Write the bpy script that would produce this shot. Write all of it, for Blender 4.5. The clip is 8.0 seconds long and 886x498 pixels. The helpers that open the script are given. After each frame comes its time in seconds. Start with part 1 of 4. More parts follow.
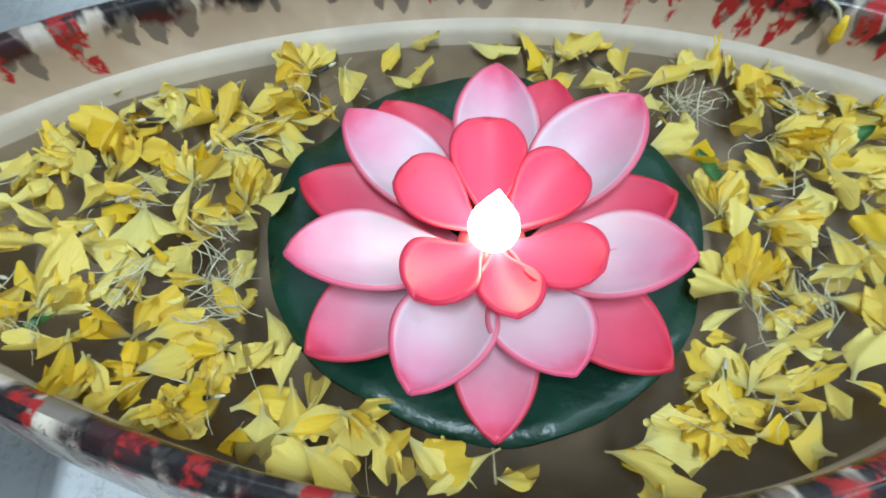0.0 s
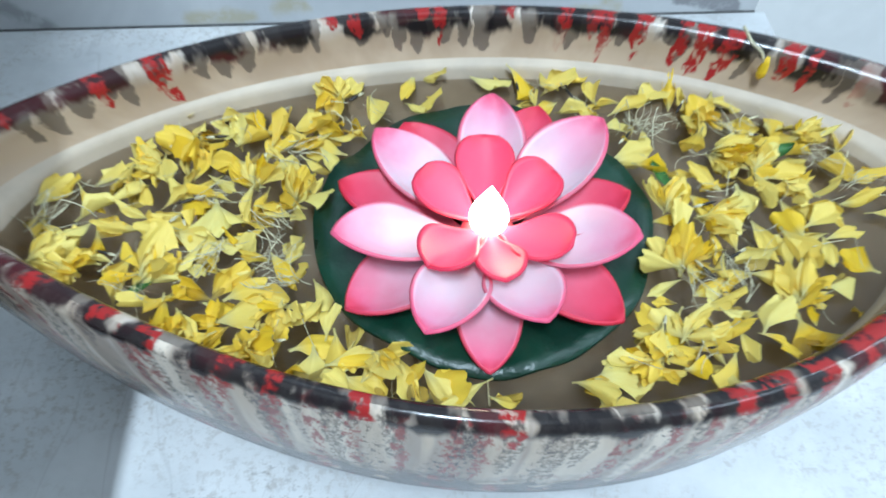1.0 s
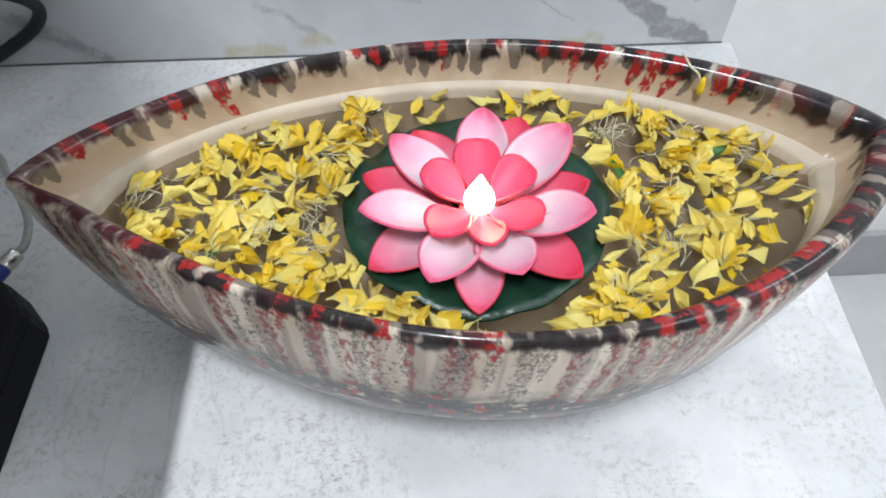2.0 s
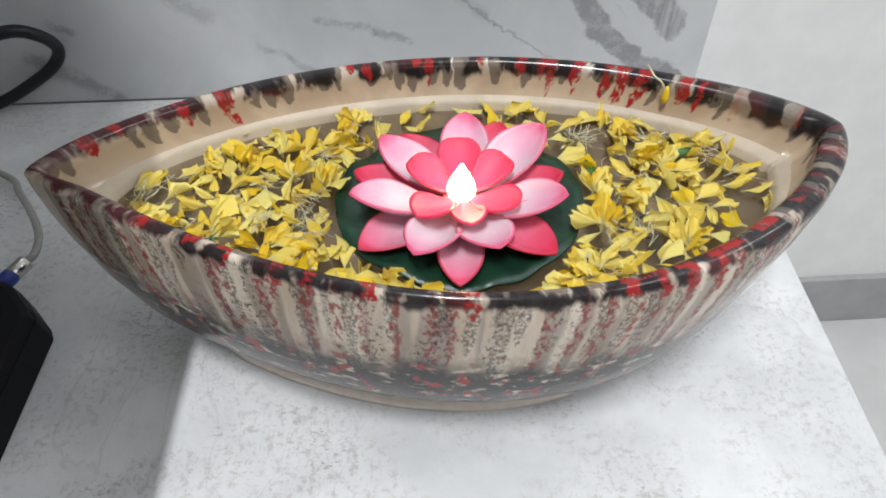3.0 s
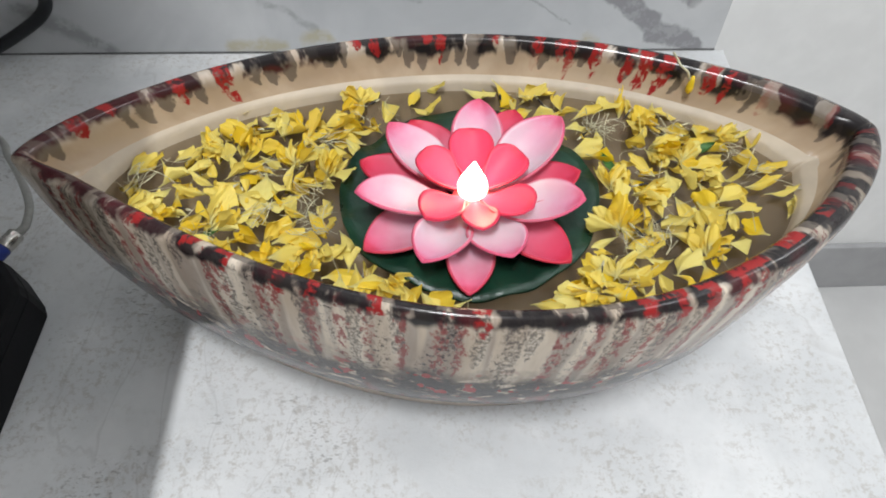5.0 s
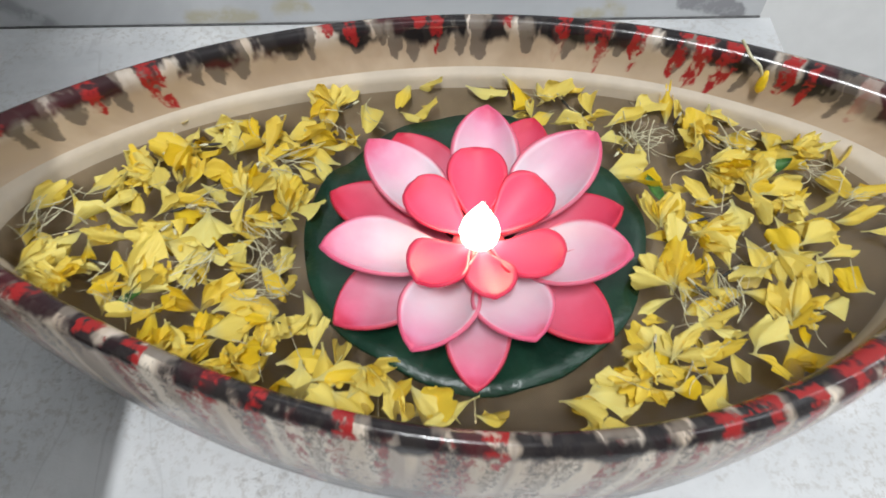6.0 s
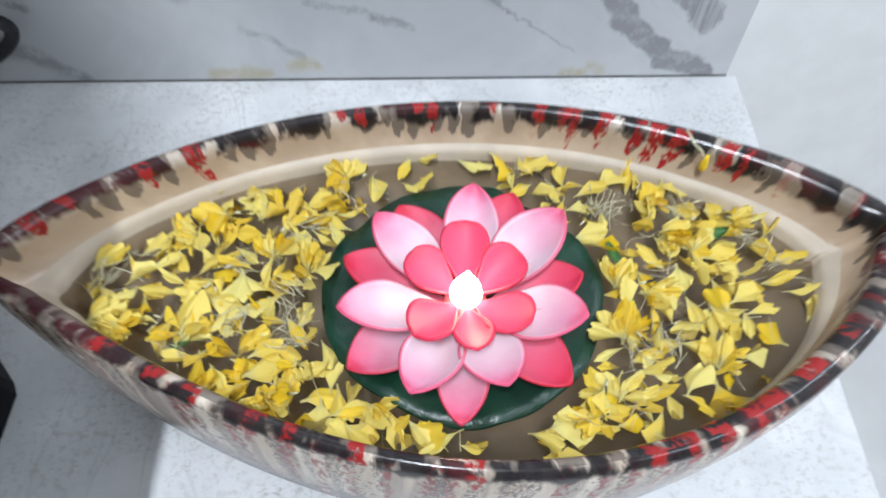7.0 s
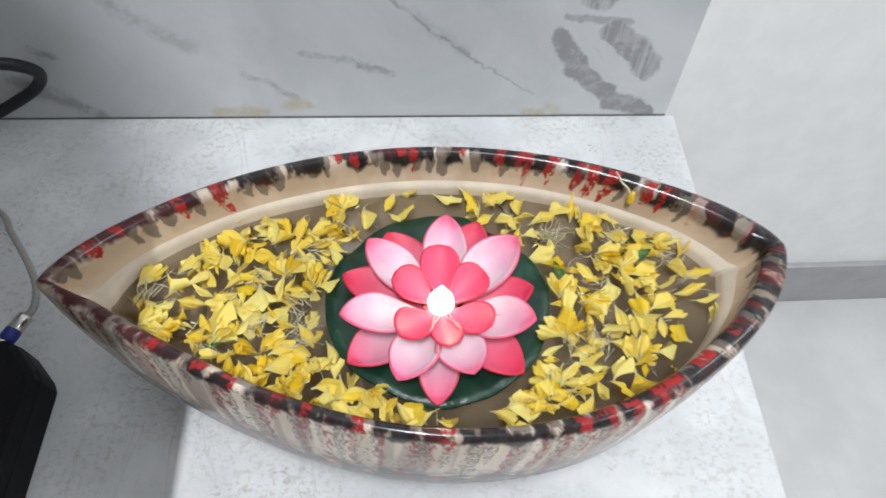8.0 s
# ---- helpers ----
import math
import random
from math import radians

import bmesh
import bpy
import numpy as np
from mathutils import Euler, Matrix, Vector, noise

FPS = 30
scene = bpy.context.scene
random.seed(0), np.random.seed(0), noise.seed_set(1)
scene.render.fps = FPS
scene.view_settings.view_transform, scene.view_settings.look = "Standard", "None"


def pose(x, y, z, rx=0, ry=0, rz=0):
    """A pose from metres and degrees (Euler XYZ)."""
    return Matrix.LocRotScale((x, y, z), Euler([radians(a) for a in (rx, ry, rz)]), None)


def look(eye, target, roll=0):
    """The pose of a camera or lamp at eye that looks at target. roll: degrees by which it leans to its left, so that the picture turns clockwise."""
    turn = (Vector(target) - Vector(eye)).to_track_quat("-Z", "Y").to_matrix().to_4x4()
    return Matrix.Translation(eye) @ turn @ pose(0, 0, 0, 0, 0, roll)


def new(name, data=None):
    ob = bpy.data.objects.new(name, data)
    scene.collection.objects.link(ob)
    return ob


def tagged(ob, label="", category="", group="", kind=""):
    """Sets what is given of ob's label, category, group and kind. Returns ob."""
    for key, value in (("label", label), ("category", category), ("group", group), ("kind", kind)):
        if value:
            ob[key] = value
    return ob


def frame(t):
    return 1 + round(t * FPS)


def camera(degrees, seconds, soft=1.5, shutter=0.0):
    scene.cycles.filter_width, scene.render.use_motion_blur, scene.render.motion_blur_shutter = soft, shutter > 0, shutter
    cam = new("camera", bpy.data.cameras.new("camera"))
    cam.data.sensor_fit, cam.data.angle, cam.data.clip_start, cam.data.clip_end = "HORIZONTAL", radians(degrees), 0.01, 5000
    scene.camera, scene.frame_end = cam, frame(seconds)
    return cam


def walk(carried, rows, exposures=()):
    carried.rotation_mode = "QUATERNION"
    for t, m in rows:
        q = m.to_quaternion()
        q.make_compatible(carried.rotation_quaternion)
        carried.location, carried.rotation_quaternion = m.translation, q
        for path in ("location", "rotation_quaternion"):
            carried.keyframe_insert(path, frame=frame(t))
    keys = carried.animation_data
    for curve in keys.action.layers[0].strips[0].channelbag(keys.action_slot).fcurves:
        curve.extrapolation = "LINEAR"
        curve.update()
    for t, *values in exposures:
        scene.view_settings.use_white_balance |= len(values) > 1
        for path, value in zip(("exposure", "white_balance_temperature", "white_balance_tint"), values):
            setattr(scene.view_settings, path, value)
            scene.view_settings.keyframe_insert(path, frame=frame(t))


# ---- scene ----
cam = camera(67.4, 8.0, soft=1.7, shutter=0.5)
PATH = [
    (0, (-0.0072, -0.0011, 0.3046), (0.0047, 0.1103, 0.1389), 2.1),
    (0.5, (-0.0100, -0.0195, 0.3250), (0.0034, 0.0947, 0.1614), 2.8),
    (1, (-0.0134, -0.0510, 0.3452), (-0.0019, 0.0681, 0.1850), 1.8),
    (1.2, (-0.0142, -0.0636, 0.3669), (-0.0016, 0.0557, 0.2069), 2.4),
    (2.3, (-0.0142, -0.1389, 0.3903), (-0.0063, -0.0072, 0.2400), 0.0),
    (2.5, (-0.0122, -0.1496, 0.3842), (-0.0038, -0.0141, 0.2373), 0.2),
    (3, (-0.0096, -0.1721, 0.3766), (0.0004, -0.0296, 0.2366), 0.1),
    (3.5, (-0.0066, -0.1899, 0.3748), (0.0029, -0.0462, 0.2360), 0.2),
    (4, (-0.0092, -0.1846, 0.3838), (-0.0004, -0.0414, 0.2445), 0.7),
    (4.2, (-0.0087, -0.1784, 0.3911), (-0.0002, -0.0367, 0.2502), 0.9),
    (5.3, (-0.0152, -0.1102, 0.3853), (-0.0045, 0.0135, 0.2285), 2.6),
    (5.5, (-0.0123, -0.0896, 0.3779), (-0.0027, 0.0316, 0.2192), 2.1),
    (6, (-0.0068, -0.0440, 0.3492), (0.0029, 0.0737, 0.1878), 2.0),
    (6.5, (-0.0020, -0.0316, 0.3420), (0.0072, 0.0857, 0.1803), 1.7),
    (7, (-0.0066, -0.0609, 0.4121), (0.0037, 0.0592, 0.2525), 2.6),
    (7.5, (-0.0133, -0.0906, 0.4608), (-0.0016, 0.0327, 0.3038), 2.5),
    (8, (-0.0145, -0.1110, 0.4833), (0.0037, 0.0121, 0.3267), 5.2),
]
# the clip's own exposure and white balance: seconds, stops, kelvin, tint
EXPOSURES = [(0.0, -0.22, 5250, -2), (0.5, -0.02, 4950, -2), (1.2, 0.04, 5300, 2), (2.3, -0.08, 6150, 10), (4.2, -0.14, 6300, 10), (5.3, -0.22, 6300, 10), (6.5, -0.16, 6000, 9), (7.0, 0.02, 5750, 9), (7.5, 0.0, 6050, 9),
             (8.0, -0.03, 6150, 10)]
walk(cam, [(t, look(eye, target, roll)) for t, eye, target, roll in PATH], EXPOSURES)

# ---- world and lights ----
world = bpy.data.worlds.new("world")
scene.world = world
world.use_nodes = True
world.node_tree.nodes["Background"].inputs[0].default_value = (0.8, 0.9, 1.0, 1)
world.node_tree.nodes["Background"].inputs[1].default_value = 0.1


def area_lamp(name, eye, target, sx, sy, power, color):
    data = bpy.data.lights.new(name, "AREA")
    data.shape, data.size, data.size_y, data.energy, data.color = "RECTANGLE", sx, sy, power, color
    ob = new(name, data)
    ob.matrix_world = look(eye, target)
    return ob


# an unseen soft fill panel added under the ceiling, a tube over the counter and one far to the right, both along the y
# axis
TUBE_X, TUBE_Z = -0.15, 2.04
area_lamp("fill_panel_light", (1.50, -0.95, 2.06), (1.50, -0.95, 0), 0.7, 0.7, 13, (0.97, 0.985, 1.0))
area_lamp("tube_light", (TUBE_X, -0.72, TUBE_Z), (TUBE_X, -0.72, 0), 0.016, 0.64, 38.5, (1.0, 0.995, 0.98))
area_lamp("tube_light", (1.75, 0.15, 1.75), (0.0, 0.12, 0.1), 0.04, 1.0, 9.5, (1.0, 0.995, 0.98))

# ---- materials ----


class Nodes:
    """A short way to write a node material."""

    def __init__(self, name):
        self.mat = bpy.data.materials.new(name)
        self.mat.use_nodes = True
        self.tree = self.mat.node_tree
        self.bsdf = self.tree.nodes["Principled BSDF"]

    def put(self, socket, value):
        if isinstance(value, bpy.types.NodeSocket):
            self.tree.links.new(value, socket)
        elif isinstance(value, (tuple, list)) and len(value) == 3 and socket.type == "RGBA":
            socket.default_value = (*value, 1)
        else:
            socket.default_value = value

    def node(self, kind, settings=None, **ins):
        n = self.tree.nodes.new(kind)
        if kind == "ShaderNodeMath":
            n.operation = settings
        elif kind == "ShaderNodeMapRange" and settings:
            n.interpolation_type = settings
        for key, value in ins.items():
            k = int(key[1:]) if key[0] == "i" and key[1:].isdigit() else key
            self.put(n.inputs[k], value)
        return n

    def noise(self, vec, scale, detail=3.0, rough=0.55, distort=0.0):
        n = self.node("ShaderNodeTexNoise", None, Vector=vec, Scale=scale, Detail=detail, Roughness=rough, Distortion=distort)
        return n.outputs[0]

    def scaled(self, vec, s, loc=(0, 0, 0)):
        n = self.node("ShaderNodeMapping", None, Vector=vec, Scale=s, Location=loc)
        return n.outputs[0]

    def ramp(self, value, lo, hi, a=0.0, b=1.0):
        n = self.node("ShaderNodeMapRange", "SMOOTHSTEP", i0=value, i1=lo, i2=hi, i3=a, i4=b)
        return n.outputs[0]

    def math(self, op, a, b=0.5):
        return self.node("ShaderNodeMath", op, i0=a, i1=b).outputs[0]

    def mix(self, fac, a, b):
        n = self.tree.nodes.new("ShaderNodeMix")
        n.data_type = "RGBA"
        self.put(n.inputs[0], fac)
        self.put(n.inputs[6], a)
        self.put(n.inputs[7], b)
        return n.outputs[2]

    def uv(self):
        return self.tree.nodes.new("ShaderNodeTexCoord").outputs["UV"]

    def place(self):
        return self.tree.nodes.new("ShaderNodeNewGeometry").outputs["Position"]

    def xyz(self, vec):
        return self.node("ShaderNodeSeparateXYZ", None, Vector=vec).outputs

    def chance(self):
        return self.tree.nodes.new("ShaderNodeObjectInfo").outputs["Random"]

    def bump(self, height, strength, distance):
        n = self.node("ShaderNodeBump", None, Height=height, Strength=strength, Distance=distance)
        self.tree.links.new(n.outputs[0], self.bsdf.inputs["Normal"])

    def done(self, color, rough=0.5, **more):
        self.put(self.bsdf.inputs["Base Color"], color)
        self.put(self.bsdf.inputs["Roughness"], rough)
        for key, value in more.items():
            self.put(self.bsdf.inputs[key.replace("_", " ")], value)
        return self.mat


def plain(name, color, rough=0.5, grain=0.08, scale=60.0, **more):
    m = Nodes(name)
    p = m.place()
    n = m.noise(p, scale, 5)
    c = m.mix(m.ramp(n, 0.3, 0.7), tuple(v * (1 - grain) for v in color), tuple(min(1, v * (1 + grain)) for v in color))
    m.bump(n, 0.05, 0.001)
    return m.done(c, rough, **more)


def drips(m, uv, depth, cell, shift, shortest, longest, wide, share):
    """Runs that hang from the rim: one in each cell along the rim, with its own length and width and a rounded end."""
    wobble = m.math("MULTIPLY", m.math("SUBTRACT", m.noise(m.scaled(uv, (160, 120, 1), (shift, 3, 0)), 1.0, 3), 0.5), 0.75)
    along = m.math("ADD", m.math("ADD", m.math("DIVIDE", m.xyz(uv)[0], cell), shift), wobble)
    cells = m.tree.nodes.new("ShaderNodeTexVoronoi")
    cells.voronoi_dimensions = "1D"
    m.put(cells.inputs["W"], along)
    m.put(cells.inputs["Scale"], 1.0)
    m.put(cells.inputs["Randomness"], 0.7)
    pick = m.node("ShaderNodeSeparateColor", None, Color=cells.outputs["Color"]).outputs
    there = m.math("LESS_THAN", pick[1], share)
    length = m.math("ADD", shortest, m.math("MULTIPLY", pick[0], longest - shortest))
    part_way = m.math("MINIMUM", m.math("DIVIDE", depth, length), 1.0)
    half = m.math("MULTIPLY", m.math("ADD", 0.55, m.math("MULTIPLY", pick[2], 0.45)), wide)
    half = m.math("MULTIPLY", half, m.math("SQRT", m.math("SUBTRACT", 1.0, m.math("POWER", part_way, 3.0))))
    inside = m.ramp(m.math("SUBTRACT", cells.outputs["Distance"], half), -0.09, 0.03, 1.0, 0.0)
    return m.math("MULTIPLY", m.math("MULTIPLY", inside, m.math("LESS_THAN", part_way, 0.999)), there)


def glaze_material():
    """Cream glaze with a dark rim, hanging grey and red runs and a dark foot band. UV: metres round the rim, metres from its crest (inside below zero)."""
    m = Nodes("drip_glaze")
    uv = m.uv()
    v = m.xyz(uv)[1]
    x = m.xyz(m.place())[0]
    outside = m.math("GREATER_THAN", v, 0.0)
    depth = m.math("ABSOLUTE", v)
    east = m.ramp(x, 0.12, 0.23)
    west = m.ramp(x, -0.10, -0.19)
    # ground: cream outside, white to tan on the inner wall, pale on the ledge
    cream = m.mix(m.ramp(m.noise(m.scaled(uv, (60, 10, 1)), 1.0, 4), 0.35, 0.65), (0.52, 0.42, 0.32), (0.72, 0.63, 0.52))
    tan = m.mix(m.ramp(m.noise(m.scaled(uv, (30, 30, 1)), 1.0, 4), 0.35, 0.65), (0.44, 0.33, 0.225), (0.53, 0.41, 0.29))
    white = m.mix(m.ramp(m.noise(m.scaled(uv, (70, 40, 1)), 1.0, 3), 0.4, 0.6), (0.66, 0.59, 0.51), (0.52, 0.43, 0.34))
    inner = m.mix(m.ramp(m.math("ADD", depth, m.math("MULTIPLY", m.noise(m.scaled(uv, (40, 10, 1)), 1.0, 2), 0.006)), 0.008, 0.017), white, tan)
    c = m.mix(outside, inner, cream)
    fine = m.ramp(m.noise(m.scaled(uv, (430, 330, 1)), 1.0, 5, 0.7), 0.40, 0.58)
    grain = m.ramp(m.noise(m.scaled(uv, (240, 150, 1), (1, 9, 0)), 1.0, 5, 0.75), 0.45, 0.55)
    # outside: soft grey-brown runs, then speckled black and red ones
    out_runs = m.ramp(m.noise(m.scaled(uv, (75, 5, 1)), 1.0, 3, 0.5), 0.45, 0.56)
    c = m.mix(m.math("MULTIPLY", m.math("MULTIPLY", out_runs, outside), 0.55), c, (0.20, 0.155, 0.135))
    grey_run = m.math("MULTIPLY", drips(m, uv, depth, 0.0125, 3.3, 0.015, 0.085, 0.40, 0.6), m.math("MULTIPLY", fine, outside))
    c = m.mix(m.math("MULTIPLY", grey_run, 0.75), c, (0.05, 0.042, 0.042))
    red_run = m.math("MULTIPLY", drips(m, uv, depth, 0.0145, 8.7, 0.03, 0.12, 0.30, 0.72), m.math("MULTIPLY", grain, outside))
    c = m.mix(m.math("MULTIPLY", red_run, 0.88), c, (0.25, 0.042, 0.040))
    specks = m.ramp(m.noise(m.scaled(uv, (330, 260, 1), (3, 1, 0)), 1.0, 5, 0.8), 0.52, 0.59)
    zone = m.ramp(m.noise(m.scaled(uv, (50, 9, 1), (7, 2, 0)), 1.0, 2), 0.48, 0.62)
    c = m.mix(m.math("MULTIPLY", m.math("MULTIPLY", specks, zone), outside), c, (0.03, 0.022, 0.025))
    # dark band above the foot, broken by cream and red
    wob = m.noise(m.scaled(uv, (40, 40, 1), (2, 8, 0)), 1.0, 4, 0.6)
    low = m.math("ADD", v, m.math("MULTIPLY", m.math("SUBTRACT", wob, 0.5), 0.05))
    band = m.math("MULTIPLY", m.ramp(low, 0.040, 0.070), m.ramp(m.noise(m.scaled(uv, (75, 150, 1), (5, 3, 0)), 1.0, 5, 0.6), 0.35, 0.48))
    c = m.mix(m.math("MULTIPLY", band, 0.96), c, (0.018, 0.018, 0.022))
    low_red = m.math("MULTIPLY", m.ramp(low, 0.04, 0.07), m.ramp(m.noise(m.scaled(uv, (85, 75, 1), (9, 9, 0)), 1.0, 2), 0.59, 0.63))
    c = m.mix(low_red, c, (0.33, 0.035, 0.035))
    # inside: short grey runs
    grey_in = m.math("MULTIPLY", drips(m, uv, depth, 0.0115, 5.1, 0.013, 0.023, 0.58, 0.75), m.math("SUBTRACT", 1.0, outside))
    c = m.mix(m.math("MULTIPLY", grey_in, 0.8), c, (0.115, 0.092, 0.075))
    # the dark rim: thin in the west, heavy in the east, with pale gaps
    edge = m.math("MULTIPLY", m.math("SUBTRACT", m.noise(m.scaled(uv, (62, 4, 1), (4, 0, 0)), 1.0, 3, 0.5), 0.5), 0.020)
    reach = m.math("ADD", m.math("ADD", 0.0125, m.math("SUBTRACT", m.math("MULTIPLY", east, 0.004), m.math("MULTIPLY", west, 0.0045))), m.math("SUBTRACT", edge, m.math("MULTIPLY", outside, 0.0050)))
    on_rim = m.ramp(m.math("SUBTRACT", depth, reach), -0.0022, 0.0022, 1.0, 0.0)
    gap = m.ramp(m.noise(m.scaled(uv, (58, 34, 1), (21, 0, 0)), 1.0, 3, 0.55), 0.40, 0.50)
    solid = m.math("MAXIMUM", gap, m.math("MAXIMUM", m.math("MULTIPLY", east, 0.6), m.math("MULTIPLY", west, 0.6)))
    maroon = m.math("MAXIMUM", m.ramp(m.noise(m.scaled(uv, (22, 22, 1)), 1.0, 2), 0.53, 0.62), west)
    dark = m.mix(maroon, (0.014, 0.012, 0.014), (0.060, 0.010, 0.014))
    c = m.mix(m.math("MULTIPLY", m.math("MULTIPLY", on_rim, solid), 0.97), c, dark)
    # red runs over the rim, on both sides
    red_in = drips(m, uv, depth, 0.0155, 12.4, 0.006, 0.025, 0.33, 0.42)
    red_in = m.math("MULTIPLY", red_in, m.ramp(x, 0.16, 0.215, 1.0, 0.3))
    # a cluster of red runs on the eastern inner wall
    more = drips(m, uv, depth, 0.0125, 31.7, 0.014, 0.029, 0.42, 0.75)
    more = m.math("MULTIPLY", m.math("MULTIPLY", more, m.math("SUBTRACT", 1.0, outside)), m.math("MULTIPLY", m.ramp(x, 0.06, 0.10), m.ramp(x, 0.185, 0.21, 1.0, 0.0)))
    red_in = m.math("MAXIMUM", red_in, more)
    mottle = m.ramp(m.noise(m.scaled(uv, (260, 200, 1), (8, 2, 0)), 1.0, 3), 0.36, 0.50, 0.25, 1.0)
    low_half = m.ramp(m.noise(m.scaled(uv, (100, 135, 1), (2, 6, 0)), 1.0, 2), m.math("ADD", 0.35, m.math("MULTIPLY", outside, 0.09)), m.math("ADD", 0.44, m.math("MULTIPLY", outside, 0.09)))
    c = m.mix(m.math("MULTIPLY", m.math("MULTIPLY", red_in, mottle), low_half), c, (0.33, 0.022, 0.022))
    m.bump(m.noise(m.scaled(uv, (75, 60, 1)), 1.0, 3), 0.10, 0.002)
    return m.done(c, 0.19, Specular_IOR_Level=0.36)


def petal_material(name, base, mid, tip, start, rim):
    """Dyed foam: base colour at the foot, tip colour at the point and along the edge. UV: along and across the petal."""
    m = Nodes(name)
    o = m.xyz(m.uv())
    p = m.place()
    cloud = m.noise(p, 70, 3)
    along = m.math("ADD", o[0], m.math("MULTIPLY", m.math("SUBTRACT", cloud, 0.5), 0.25))
    across = m.math("ABSOLUTE", m.math("SUBTRACT", m.math("MULTIPLY", o[1], 2.0), 1.0), 0)
    c = m.mix(m.ramp(along, start, 0.98), base, mid)
    edge = m.math("MAXIMUM", m.ramp(across, rim, 1.0), m.ramp(along, 0.84, 1.0))
    c = m.mix(m.math("MULTIPLY", edge, 0.75), c, tip)
    m.bump(m.noise(p, 900, 4), 0.15, 0.0004)
    return m.done(c, 0.5, Subsurface_Weight=0.15, Subsurface_Radius=(0.004, 0.002, 0.002), Subsurface_Scale=0.5)


def leaf_material():
    m = Nodes("lily_pad_foam")
    p = m.place()
    n = m.noise(p, 45, 4)
    c = m.mix(m.ramp(n, 0.3, 0.7), (0.004, 0.026, 0.015), (0.009, 0.048, 0.026))
    m.bump(m.noise(p, 110, 3), 0.55, 0.0016)
    return m.done(c, 0.36)


def marigold_material():
    m = Nodes("marigold_yellow")
    o = m.xyz(m.uv())
    r = m.chance()
    streak = m.noise(m.scaled(m.uv(), (4, 30, 1)), 1.0, 3)
    c = m.mix(r, (0.92, 0.65, 0.013), (0.95, 0.86, 0.29))
    c = m.mix(m.ramp(o[0], 0.45, 0.05), c, (0.70, 0.66, 0.30))
    c = m.mix(m.ramp(streak, 0.35, 0.7, 0.0, 0.18), c, (0.88, 0.60, 0.010))
    m.bump(streak, 0.6, 0.0008)
    m.done(c, 0.42)
    thin = m.node("ShaderNodeBsdfTranslucent", None, Color=c)
    both = m.node("ShaderNodeMixShader", None, i0=0.26, i1=m.bsdf.outputs[0], i2=thin.outputs[0])
    m.tree.links.new(both.outputs[0], m.tree.nodes["Material Output"].inputs["Surface"])
    return m.mat


def line_gap(m, x, z, a, b):
    """Distance in the wall's plane from the straight line between two places."""
    dx, dz = b[0] - a[0], b[1] - a[1]
    long = dx * dx + dz * dz
    px, pz = m.math("SUBTRACT", x, a[0]), m.math("SUBTRACT", z, a[1])
    t = m.math("DIVIDE", m.math("ADD", m.math("MULTIPLY", px, dx), m.math("MULTIPLY", pz, dz)), long)
    t = m.math("MINIMUM", m.math("MAXIMUM", t, 0.0), 1.0)
    ex, ez = m.math("SUBTRACT", px, m.math("MULTIPLY", t, dx)), m.math("SUBTRACT", pz, m.math("MULTIPLY", t, dz))
    return m.math("SQRT", m.math("ADD", m.math("MULTIPLY", ex, ex), m.math("MULTIPLY", ez, ez)))


